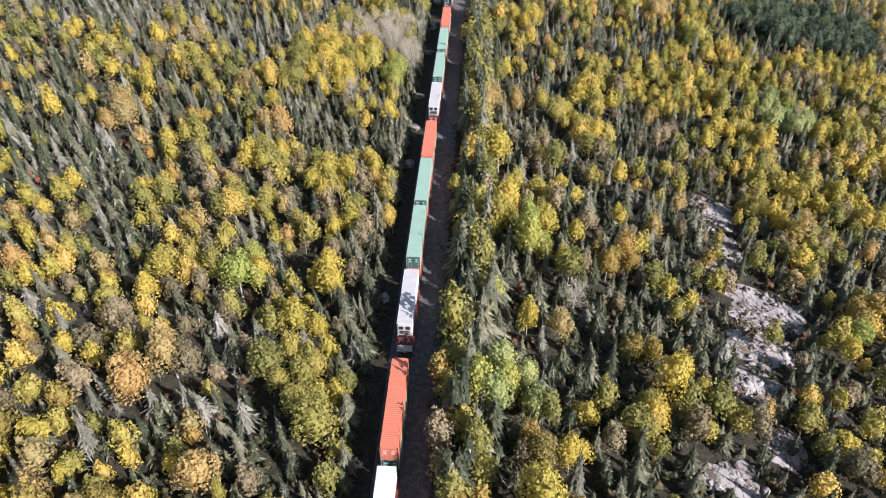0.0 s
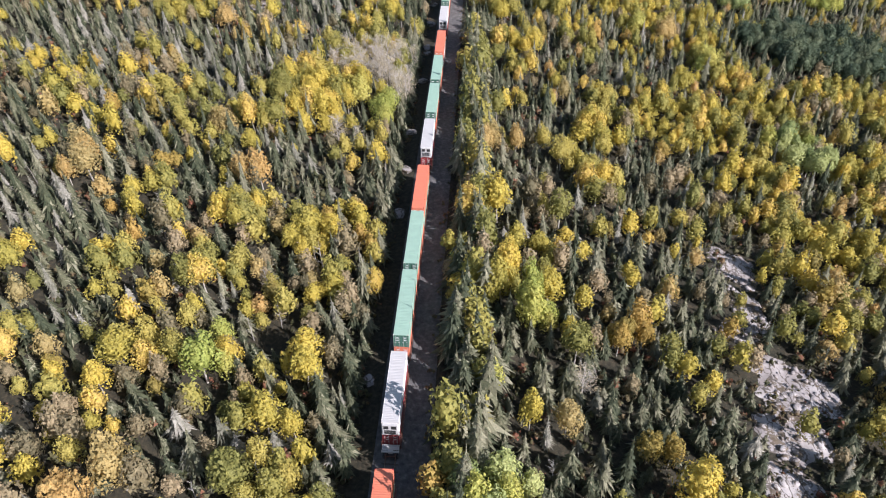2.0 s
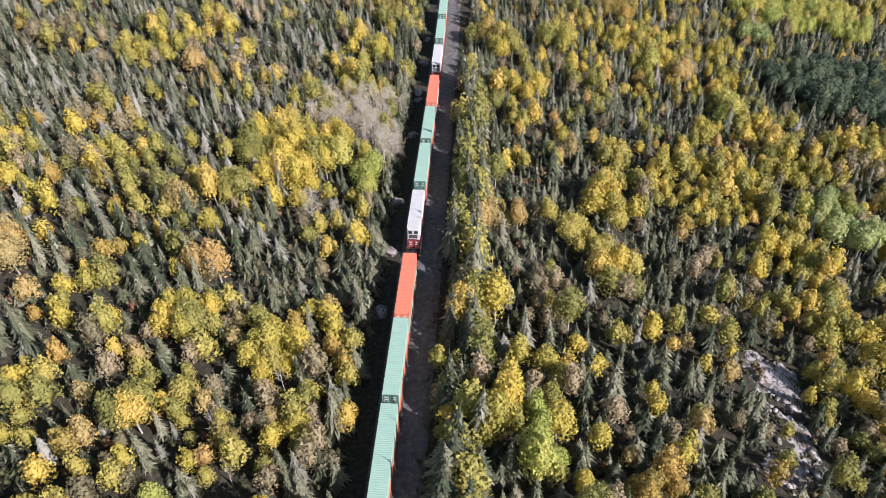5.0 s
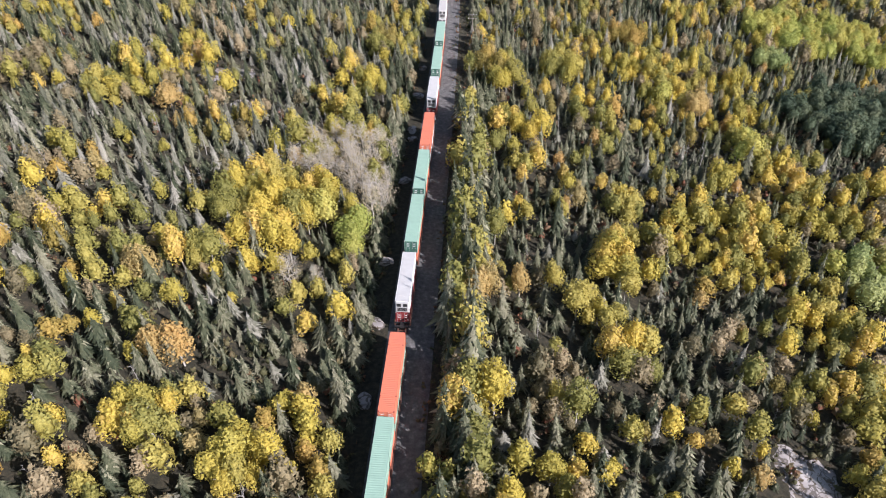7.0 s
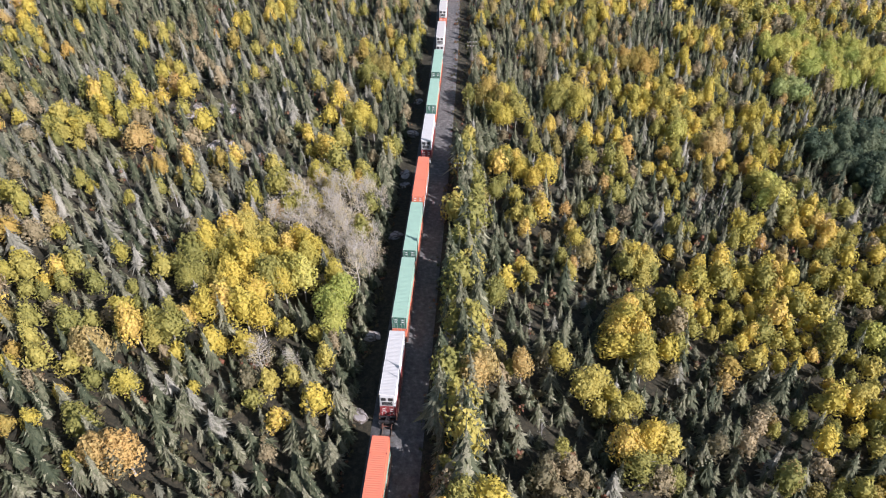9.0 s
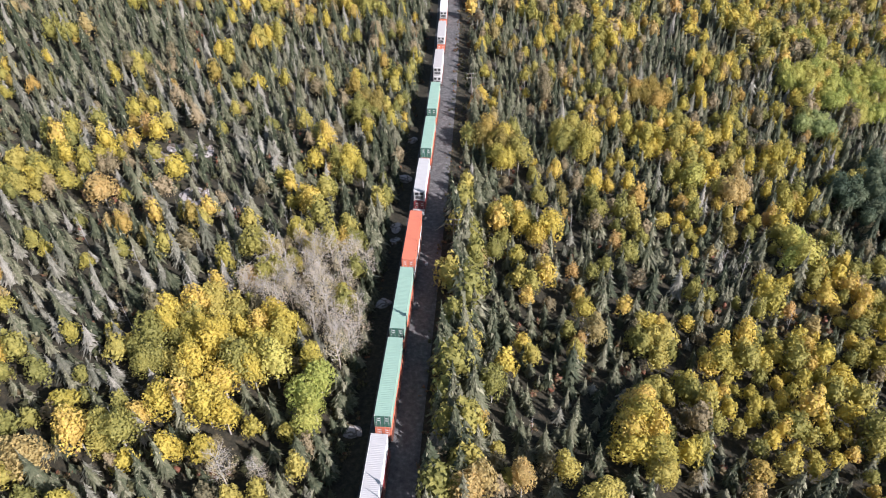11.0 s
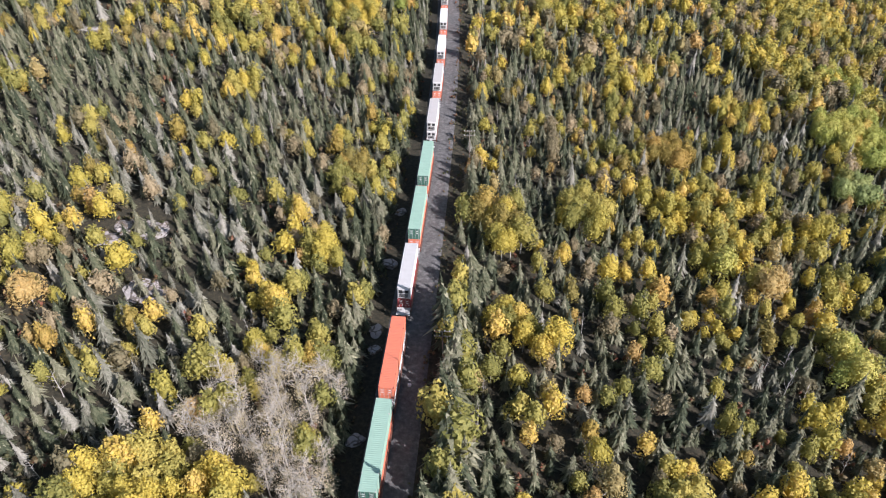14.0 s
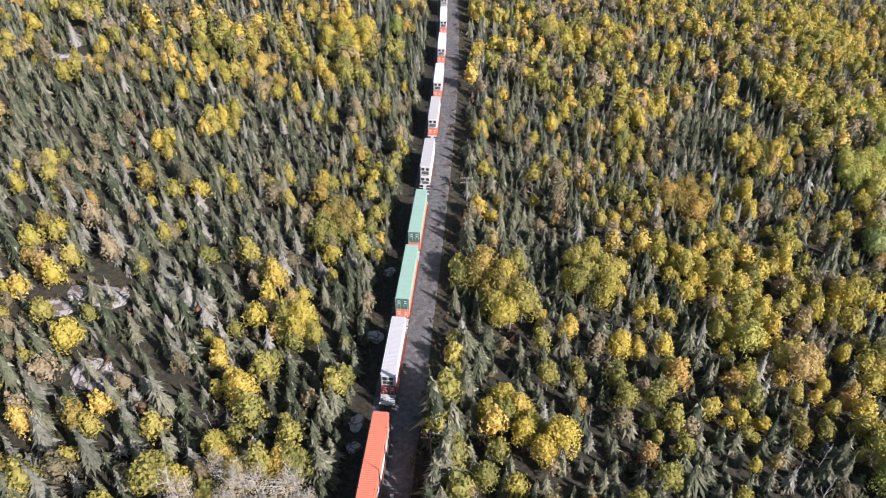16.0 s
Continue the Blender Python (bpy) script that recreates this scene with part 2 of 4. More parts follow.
# ---- ground ----
def build_ground():
    near = np.arange(-40, 580.1, 4.0)
    ys = np.concatenate([[-2500, -1200, -500, -200, -100], near, [640, 800, 1200, 2000, 3500]])
    offs = np.concatenate([[-2500, -1200, -600, -350, -260], np.arange(-220, -8, 4.0), np.arange(-8, 8.01, 1.0), np.arange(12, 221, 4.0), [260, 350, 600, 1200, 2500]])
    V = [(track_x(y) + o, y, land(track_x(y) + o, y)) for y in ys for o in offs]
    w = len(offs)
    F = [(j * w + i, j * w + i + 1, (j + 1) * w + i + 1, (j + 1) * w + i) for j in range(len(ys) - 1) for i in range(w - 1)]
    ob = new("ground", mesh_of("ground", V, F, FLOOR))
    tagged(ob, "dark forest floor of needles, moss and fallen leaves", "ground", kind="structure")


def strip(name, profile, y0, y1, step, mat, label, category, kind="structure"):
    """A band along the line: profile of (offset, height)."""
    ys = np.arange(y0, y1 + 0.1, step)
    V, F, w = [], [], len(profile)
    for y in ys:
        for o, h in profile:
            V.append((track_x(y) + o, y, track_z(y) + h))
    for j in range(len(ys) - 1):
        for i in range(w - 1):
            F.append((j * w + i, j * w + i + 1, (j + 1) * w + i + 1, (j + 1) * w + i))
    ob = new(name, mesh_of(name, V, F, mat))
    return tagged(ob, label, category, kind=kind)


build_ground()
bed = strip("ballast_bed", [(-4.2, -0.6), (-3.0, -0.12), (-1.9, 0.32), (1.9, 0.32), (2.7, 0.06), (4.6, 0.0), (5.6, -0.12), (6.8, -0.6)], -40, 520, 2.0, BALLAST,
            "grey crushed stone ballast with a gravel side track", "ballast")


def build_outcrop(cx, cy, a, b):
    n = 26
    V, F, ids = [], [], {}
    for j in range(n + 1):
        for i in range(n + 1):
            x, y = cx + (i / n * 2 - 1) * a * 1.35, cy + (j / n * 2 - 1) * b * 1.35
            k = 1 - math.hypot((x - cx) / a, (y - cy) / b) + 0.5 * noise.noise((x * 0.22, y * 0.22, 3.1))
            step = math.floor(noise.noise((x * 0.16, y * 0.11, 8)) * 5) / 5
            z = land(x, y) + min(max(k, -0.6) * 0.8, 0.3) + 0.5 * step * max(min(k * 3, 1), 0) + 0.16 * noise.noise((x * 0.8, y * 0.8, 1))
            V.append((x, y, z))
    for j in range(n):
        for i in range(n):
            F.append((j * (n + 1) + i, j * (n + 1) + i + 1, (j + 1) * (n + 1) + i + 1, (j + 1) * (n + 1) + i))
    ob = new("rock_outcrop", mesh_of("rock_outcrop", V, F, GRANITE))
    tagged(ob, "bare pale grey granite outcrop, cracked and lichened, among spruces", "rock", "rock outcrops")


for o in OUTCROPS:
    build_outcrop(*o)


def build_rubble():
    """Broken blocks of stone lying over the outcrops."""
    gr = np.random.default_rng(12)
    bm = bmesh.new()
    bmesh.ops.create_icosphere(bm, subdivisions=1, radius=1)
    bm.verts.index_update()
    iv = np.array([v.co[:] for v in bm.verts])
    it = np.array([[v.index for v in f.verts] for f in bm.faces])
    bm.free()
    VV, FF, at = [], [], 0
    for cx, cy, a, b in OUTCROPS:
        for _ in range(int(a * b * 2.6)):
            x, y = cx + gr.uniform(-1.15, 1.15) * a, cy + gr.uniform(-1.15, 1.15) * b
            if rocky(x, y) < 0.0:
                continue
            sz = 0.18 + 0.75 * gr.random() ** 2.5
            P = np.clip(iv * (0.75 + 0.5 * gr.random((len(iv), 1))), -0.72, 0.72) * sz * np.array([1.4, 1.0, 0.6])
            t = gr.random() * 6.28
            rot = np.array([[math.cos(t), -math.sin(t), 0], [math.sin(t), math.cos(t), 0], [0, 0, 1]])
            VV.append(P @ rot.T + np.array([x, y, land(x, y) + 0.18 + 0.12 * sz]))
            FF.append(it + at)
            at += len(iv)
    ob = new("rock_rubble", mesh_of("rock_rubble", np.concatenate(VV), np.concatenate(FF), GRANITE))
    tagged(ob, "broken pale granite blocks strewn over the outcrops", "rubble", kind="stuff")


build_rubble()

# ---- trees ----
def spruce_crown(rng, h, r, whorls, boughs):
    """A slim inner cone under whorls of short drooping boughs, longer and shorter, with a thin leader."""
    V, F = [], []
    lean = rng.random() * 6.28
    b = len(V)
    V.append((0, 0, h * 0.93))
    for i in range(7):
        a = 6.283 * i / 7 + rng.random() * 0.4
        q = r * rng.uniform(0.5, 0.68)
        V.append((math.cos(a) * q, math.sin(a) * q, h * 0.07))
    F += [(b, b + 1 + i, b + 1 + (i + 1) % 7) for i in range(7)]
    for k in range(whorls):
        u = (k + rng.random() * 0.7) / whorls
        z = h * (0.07 + 0.86 * u)
        R = r * (1 - u) ** 0.9 * rng.uniform(0.8, 1.2) + 0.08
        m = max(5, int(boughs * (1 - 0.6 * u)))
        a0 = rng.random() * 6.28
        for i in range(m):
            a = a0 + 6.283 * (i + 0.8 * rng.random()) / m
            q = R * rng.uniform(0.6, 1.3) * (1 + 0.14 * math.cos(a - lean))
            ca, sa = math.cos(a), math.sin(a)
            wd = (0.10 + 0.13 * R) * rng.uniform(0.6, 1.2)
            zi, zt = z + 0.3 * q + rng.normal() * 0.1, z - q * rng.uniform(0.0, 0.4)
            qi, tw = q * rng.uniform(0.2, 0.45), rng.normal() * 0.12
            b = len(V)
            V += [(ca * qi - sa * wd, sa * qi + ca * wd, zi + tw), (ca * qi + sa * wd, sa * qi - ca * wd, zi - tw), (ca * q, sa * q, zt)]
            F.append((b, b + 1, b + 2))
    b = len(V)
    V += [(0.09, 0, h * 0.86), (-0.05, 0.08, h * 0.86), (-0.05, -0.08, h * 0.86), (0, 0, h * 1.05)]
    F += [(b, b + 1, b + 3), (b + 1, b + 2, b + 3), (b + 2, b, b + 3)]
    return np.array(V), np.array(F)


ICO = None


def ico_unit():
    global ICO
    if ICO is None:
        bm = bmesh.new()
        bmesh.ops.create_icosphere(bm, subdivisions=1, radius=1)
        bm.verts.index_update()
        ICO = (np.array([v.co[:] for v in bm.verts]), np.array([[v.index for v in f.verts] for f in bm.faces]))
        bm.free()
    return ICO


def leafy_crown(rng, width, h, lobes, leaves, size, core=True, base=0.3, up=0.5):
    """A broad-leaved crown: many small uneven clumps of tilted leaf sprays, with gaps between them."""
    V, F, at = [], [], 0
    iv, itri = ico_unit()
    R = width / 2
    for k in range(lobes):
        a = 2.4 * k + rng.random() * 1.4
        u = (k + rng.random()) / lobes
        zc = h * (base + 0.12 + (0.90 - base - 0.12) * u)
        rad = R * 0.74 * math.sqrt(max(0.03, 1 - ((u - 0.32) / 0.76) ** 2)) * (0.5 + 0.6 * rng.random())
        c = np.array([math.cos(a) * rad, math.sin(a) * rad, zc])
        s = R * (0.32 + 0.30 * rng.random()) * (1.1 - 0.3 * u)
        e = np.array([s, s, s * (0.8 + 0.5 * rng.random())])
        if core:
            V.append(iv * e * 0.8 * (0.6 + 0.45 * rng.random((len(iv), 1))) + c)
            F.append(itri + at)
            at += len(iv)
        d = rng.normal(size=(leaves, 3))
        d[:, 2] += up * rng.random(leaves)
        d /= np.linalg.norm(d, axis=1)[:, None]
        p = d * e * (0.55 + 0.7 * rng.random((leaves, 1))) + c
        nrm = 1.3 * d + 0.8 * rng.normal(size=(leaves, 3)) + np.array([0, 0, 0.3])
        nrm /= np.linalg.norm(nrm, axis=1)[:, None]
        t1 = np.cross(nrm, rng.normal(size=(leaves, 3)))
        t1 /= np.linalg.norm(t1, axis=1)[:, None] + 1e-9
        t2 = np.cross(nrm, t1)
        w = size * (0.5 + 0.9 * rng.random((leaves, 1)))
        t1, t2 = t1 * w, t2 * w * (0.6 + 0.5 * rng.random((leaves, 1)))
        V.append(np.stack([p - t1, p + t1 * 0.8 - t2 * 0.8, p + t1 * 0.6 + t2], 1).reshape(-1, 3))
        F.append(at + 3 * np.arange(leaves)[:, None] + np.array([[0, 1, 2]]))
        at += 3 * leaves
    return np.concatenate(V), np.concatenate(F)


def dome_crown(rng, width, h, leaves, size, base=0.12, bulges=16):
    """A full crown: leaf sprays over a domed shell that swells into bulges with creases between them."""
    iv, itri = ico_unit()
    ax = np.array([width / 2, width / 2 * rng.uniform(0.85, 1.1), h * (1 - base) / 2])
    mid = np.array([0, 0, h * (base + (1 - base) / 2)])
    ck = rng.normal(size=(bulges, 3))
    ck[:, 2] = np.abs(ck[:, 2]) - 0.45
    ck /= np.linalg.norm(ck, axis=1)[:, None]
    grow = rng.uniform(0.8, 1.15, bulges)

    def shell(d):
        dots = d @ ck.T
        k = dots.argmax(1)
        v = np.clip((dots.max(1) - 0.72) / 0.28, 0, 1)
        return (0.60 + 0.42 * v ** 0.7 * grow[k])[:, None], ck[k]

    def egg(p):
        p = p.copy()
        p[:, :2] *= (1.06 - 0.30 * np.clip(p[:, 2:] / ax[2], -0.4, 1))
        return p + mid

    rc, _ = shell(iv)
    V, F, at = [egg(iv * ax * rc * 0.74)], [itri], len(iv)
    d = rng.normal(size=(leaves * 2, 3))
    d /= np.linalg.norm(d, axis=1)[:, None]
    d = d[d[:, 2] > -0.62][:leaves]
    n = len(d)
    r, near_ck = shell(d)
    p = egg(d * ax * r * (0.74 + 0.36 * rng.random((n, 1)) ** 0.8))
    nrm = d + 1.6 * (d - near_ck) + 0.55 * rng.normal(size=(n, 3)) + np.array([0, 0, 0.2])
    nrm /= np.linalg.norm(nrm, axis=1)[:, None]
    t1 = np.cross(nrm, rng.normal(size=(n, 3)))
    t1 /= np.linalg.norm(t1, axis=1)[:, None] + 1e-9
    t2 = np.cross(nrm, t1)
    w = size * (0.45 + 0.9 * rng.random((n, 1)))
    t1, t2 = t1 * w, t2 * w * (0.6 + 0.5 * rng.random((n, 1)))
    V.append(np.stack([p - t1, p + t1 * 0.8 - t2 * 0.8, p + t1 * 0.6 + t2], 1).reshape(-1, 3))
    F.append(at + 3 * np.arange(n)[:, None] + np.array([[0, 1, 2]]))
    return np.concatenate(V), np.concatenate(F)


def limb(V, F, a, b, ra, rb):
    a, b = np.array(a, float), np.array(b, float)
    d = (b - a) / (np.linalg.norm(b - a) + 1e-9)
    s = np.cross(d, [0.3, 0.9, 0.2])
    s /= np.linalg.norm(s) + 1e-9
    t = np.cross(d, s)
    o = len(V)
    for c, r in ((a, ra), (b, rb)):
        for k in range(4):
            V.append(c + r * (math.cos(k * 1.571) * s + math.sin(k * 1.571) * t))
    for k in range(4):
        j = (k + 1) % 4
        F.append((o + k, o + j, o + 4 + j))
        F.append((o + k, o + 4 + j, o + 4 + k))


def trunk_of(rng, h, r, limbs, spread, start=0.35, twigs=0):
    V, F = [], []
    pts = [np.array([0.0, 0.0, -0.4])]
    for k in range(1, 5):
        pts.append(np.array([rng.normal() * 0.05 * h * 0.2, rng.normal() * 0.05 * h * 0.2, h * k / 4]))
    for k in range(4):
        limb(V, F, pts[k], pts[k + 1], r * (1 - k * 0.23), r * (1 - (k + 1) * 0.23))
    for i in range(limbs):
        u = start + (0.92 - start) * (i + rng.random()) / limbs
        a = rng.random() * 6.28
        p = np.array([0, 0, h * u])
        L = spread * (1.1 - 0.5 * u) * (0.7 + 0.5 * rng.random())
        q = p + np.array([math.cos(a) * L, math.sin(a) * L, L * (0.5 + 0.5 * rng.random())])
        limb(V, F, p, q, r * 0.35, r * 0.1)
        for _ in range(twigs):
            v = 0.35 + 0.6 * rng.random()
            s = p + (q - p) * v
            e = s + rng.normal(size=3) * L * 0.3 + np.array([0, 0, L * 0.25])
            limb(V, F, s, e, r * 0.14, r * 0.05)
    return np.array(V), np.array(F)


TREES = {}
def leaning(rng):
    """A random turn and a slight lean."""
    return (Euler((rng.normal() * 0.035, rng.normal() * 0.035, 0)).to_matrix() @ Euler((0, 0, rng.random() * 6.28)).to_matrix()).to_quaternion()


def make_tree(name, kind, label, crown, trunk, bark, variant):
    root = new(name)
    root.empty_display_size = 0.5
    tagged(root, label, "tree", "trees along the railway")
    c = new("crown", mesh_of("crown", *crown, LEAF[kind]))
    t = new("trunk", mesh_of("trunk", *trunk, bark))
    c.parent = t.parent = root
    TREES.setdefault(variant, []).append(root)
    return root


LABELS = {
    "gold": ("birch_tree", "golden yellow autumn birch with a rounded crown"),
    "ochre": ("birch_tree", "deep ochre autumn birch with a broad crown"),
    "olive": ("birch_tree", "dull olive yellow birch with a broad crown"),
    "orange": ("maple_tree", "rusty orange autumn maple with a rounded crown"),
    "green": ("poplar_tree", "pale grey green poplar, still in leaf"),
    "lime": ("aspen_tree", "bright yellow green aspen in leaf"),
    "bare": ("bare_birch_tree", "nearly leafless pale birch with white limbs"),
    "pine": ("pine_tree", "dark green pine with a dense rounded crown"),
}
# listed trees: kind, then x, y and crown width of each
STANDS = []
STANDS.append(("gold", [(-25.6, 31.9, 2.3), (60.2, 44.6, 4.2), (-50.3, 67.5, 4), (77.9, 72.4, 6.2), (-22.2, 91.9, 3.5), (-19, 94.6, 3.6), (-11.6, 97.3, 3.6), (-47.9, 138.7, 4.4), (-62.7, 169.6, 5.8), (26.9, 193.1, 4.4), (0.6, 197.1, 3.4), (-109.2, 206.9, 6.7), (-75.3, 233.8, 4.9), (32.2, 239.3, 5.6), (41.2, 241.3, 6.7), (-96.4, 257.8, 6.3), (0.1, 312.9, 4.8), (-85.8, 321.7, 6.8)]))
STANDS.append(("orange", [(-29, 33.9, 6.3), (-74, 69.5, 5.2), (22.1, 69.9, 4.6), (28.6, 187.4, 5.4), (-76, 208.1, 6.2)]))
STANDS.append(("olive", [(-14.5, 43.6, 6.8), (-18.9, 48, 5.3), (-12.3, 53.1, 3.6), (-65.7, 56.9, 4.6), (-55.9, 65, 4.9), (-61.8, 65.2, 4), (-63, 160.5, 6.3), (-39.9, 197.5, 6.7), (8.5, 206.5, 4.4), (41.7, 219.3, 4.8), (18.3, 229.2, 4.1)]))
STANDS.append(("lime", [(10, 76.3, 4.2), (-34.9, 380.8, 6.3)]))
STANDS.append(("bare", [(25.6, 78.6, 5.4), (-29.3, 147.9, 5.7), (-24, 148.8, 4.1)]))
# groves of one kind: centre x, y, half width, half depth
ZONES = []
ZONES.append(("gold", [(15.8, 37.5, 5.6, 2), (-56.2, 37.5, 2.6, 2.4), (-49.5, 44.6, 2.3, 2.4), (-24.7, 45.8, 2.6, 2), (69.3, 52.8, 3.4, 2), (-61, 55.2, 2.2, 2), (-21.4, 67.7, 3.4, 2), (74.8, 79.7, 3.3, 3.6), (-19.2, 81.3, 3.7, 5.2), (2.2, 83.7, 1.7, 2), (-79.2, 97.6, 5.4, 3), (-11.8, 103.5, 1.5, 2), (11.2, 104.1, 5.4, 2), (12.3, 107.1, 4.4, 4), (-25.7, 110.8, 7, 4.5), (21.6, 113.2, 3.9, 4.7), (-41.8, 117.2, 5.6, 5), (-64.8, 121.6, 4.3, 2.9), (7.5, 128.7, 6.6, 5.2), (93.1, 129.4, 14.2, 10.2), (77.6, 138.3, 9.7, 6.8), (80.6, 143.8, 4.8, 5.1)]))
ZONES.append(("gold", [(-96.8, 152.9, 6.3, 6.2), (108.1, 161.3, 14, 17.8), (-42.2, 161.4, 4.3, 3.4), (-72, 165.7, 6.1, 7.1), (-79.3, 166.2, 3.9, 2.8), (-44.3, 169, 10.5, 2.5), (37.7, 169.2, 6.8, 11.2), (-37.2, 176.4, 13.8, 10.2), (60.7, 182.5, 17.4, 17), (75.1, 186.9, 4.8, 4), (67.8, 194.3, 9.2, 5.8), (82.8, 198.3, 3.2, 6.2), (128.6, 200.3, 8.9, 12.4), (91.2, 200.7, 11.6, 10.9), (-32, 206.8, 2.7, 2.7), (-21.3, 208.8, 3.7, 2.5), (118.8, 214.8, 21, 14), (85.4, 216.9, 10.7, 13.1), (19.9, 216.9, 3.7, 3), (37, 217.3, 3.4, 2), (-32.3, 220.2, 4, 3.3), (11.3, 222.7, 5.4, 4.4)]))
ZONES.append(("gold", [(-81.5, 231.4, 3.2, 4.9), (52.5, 232.2, 6, 4.7), (-27.4, 234.7, 4.9, 5.2), (68.1, 242.3, 7.1, 5.3), (20.7, 245.8, 3, 2.6), (10.4, 249.1, 6.1, 3.8), (60.4, 254.3, 9.3, 7.1), (40, 255.8, 5.8, 4.2), (-29.7, 263.3, 4.4, 5.2), (57.4, 269.4, 17.1, 10.7), (79.8, 272.6, 9.9, 7.5), (49.3, 276.9, 8.7, 5.8), (65.4, 280.2, 11.4, 9.4), (-123.7, 285.4, 4.2, 6.2), (-76.1, 287, 4.2, 4.6), (-68.3, 302.1, 5.5, 6.4), (82, 333.6, 9.8, 11.5), (48.1, 349.3, 7.3, 10.7), (-48.8, 368.9, 9.8, 12.6), (107.3, 385.7, 12.4, 16.7), (26, 398.6, 9.5, 14.8), (138.9, 451.6, 17.8, 34.7)]))
ZONES.append(("green", [(18.3, 55, 2.9, 2), (12.4, 59.9, 5.7, 6), (-20.7, 160.7, 3.4, 2), (91.8, 173.6, 8.6, 8.9), (103.7, 296.4, 6.3, 6.9)]))
ZONES.append(("olive", [(9.2, 47, 3.4, 2), (35.4, 58, 4.3, 4), (49.2, 59.9, 4, 2.6), (-21.5, 60.2, 5, 4.8), (43.3, 65.5, 5.1, 2), (-46.2, 78.7, 8.5, 3), (25, 92.2, 4.7, 3.5), (-43.6, 97, 4.7, 4.5), (-59.4, 98.3, 3.5, 5), (-39.6, 101.9, 4.2, 2), (-38.3, 122.8, 5.4, 2.1), (-64.4, 124, 4.4, 7.1), (35, 142.3, 5.6, 5.8), (66.1, 142.5, 4.1, 3.3), (29.6, 154.2, 4.8, 4.1), (-47.5, 154.7, 3.9, 2), (74.2, 159.6, 10.7, 10.3), (-31.6, 161.8, 5.1, 2), (-49.5, 171.8, 9.6, 4.4), (49.2, 173.4, 4, 2), (7.5, 173.6, 2.7, 2.1), (-36, 183.4, 4.4, 2.1)]))
ZONES.append(("olive", [(38.9, 192.3, 5.8, 7.8), (52.7, 208.6, 3.8, 2.8), (-90.9, 218.2, 8.6, 12.8), (38, 228.2, 3.6, 4.6), (-95.8, 233.6, 5.4, 6.1), (-38.2, 248.1, 4, 2.4), (28.8, 264.8, 6.6, 8.2), (56.4, 269.5, 5.9, 5.2), (43, 318.6, 6, 9.3), (-115.3, 320.4, 5.3, 6.8), (-85.7, 351.9, 6.6, 12.7)]))
ZONES.append(("ochre", [(-38.4, 31.4, 2.6, 2), (19.4, 47.7, 7.8, 2.6), (35.8, 70.8, 3.2, 2), (84.5, 87.8, 4.4, 7.6), (34, 96.1, 4.7, 4.1), (79.3, 234.7, 2.6, 3.7), (7.6, 252.6, 5.2, 7.7), (3.8, 257.3, 2.9, 3.2), (-28.3, 270, 4.6, 7.7), (53.1, 301.2, 6.9, 7.2)]))
ZONES.append(("pine", [(123.5, 253.3, 29.6, 23.9)]))
ZONES.append(("orange", [(-42.3, 51.5, 2.3, 2), (-33.3, 56.1, 3.1, 2), (-40.3, 57.9, 2.8, 2), (-41, 65.9, 1.9, 2), (-80.9, 127.8, 5.1, 6.4), (-44.6, 129.6, 3.4, 2), (-56.3, 150.6, 3.2, 2), (8.8, 155.9, 6.2, 5.6), (67.5, 244.6, 5.4, 3.8), (-29.5, 265.9, 4.3, 6.3)]))
ZONES.append(("tan", [(-51.3, 59.7, 9.6, 2.9), (-52.9, 110.7, 4.4, 2), (14.1, 111.8, 4, 2), (20.5, 129.7, 5.1, 4.6), (21.2, 136.8, 5.3, 6.1), (17.6, 159.3, 5.2, 2), (39.8, 173.9, 7.5, 4.6), (-119.6, 219.5, 7.6, 11.2), (34.8, 231.1, 3.7, 4), (-94.9, 272.4, 5.2, 5.5), (-101.6, 326.3, 7.6, 8.6)]))
ZONES.append(("lime", [(16.2, 73.3, 2.3, 2), (-34.6, 80.4, 3.6, 5.2), (78.3, 83.4, 2.4, 2), (18.3, 100.2, 3.7, 8.1), (-34.7, 166.8, 3.5, 2), (-20.4, 169.4, 3.1, 6.1), (-28.6, 172.2, 3.1, 2), (-31.7, 200.6, 3.2, 2), (76.5, 228.9, 4.9, 8.3), (56.6, 250.6, 4, 2.8), (107.5, 325.9, 6.5, 8.9), (123.6, 327.2, 13, 24.5), (146, 327.6, 13, 25.4), (127.8, 375.3, 7.8, 14.3)]))
ZONES.append(("bare", [(-16.6, 181.8, 3.8, 7), (-28.9, 194.4, 7.8, 10.5), (-19.2, 201.8, 3.2, 3.6), (-26.3, 202.1, 3.1, 2)]))

def grove_kind(x, y):
    """The kind of the grove that holds the place, or None."""
    best, kind = 0.0, None
    wob = 0.28 * noise.noise((x * 0.15, y * 0.15, 9.3))
    for k, rows in ZONES:
        for cx, cy, a, b in rows:
            d = (1.2 if k == "bare" else 0.87) + wob - math.hypot((x - cx) / a, (y - cy + 4.2) / b)
            if d > best:
                best, kind = d, k
    return kind


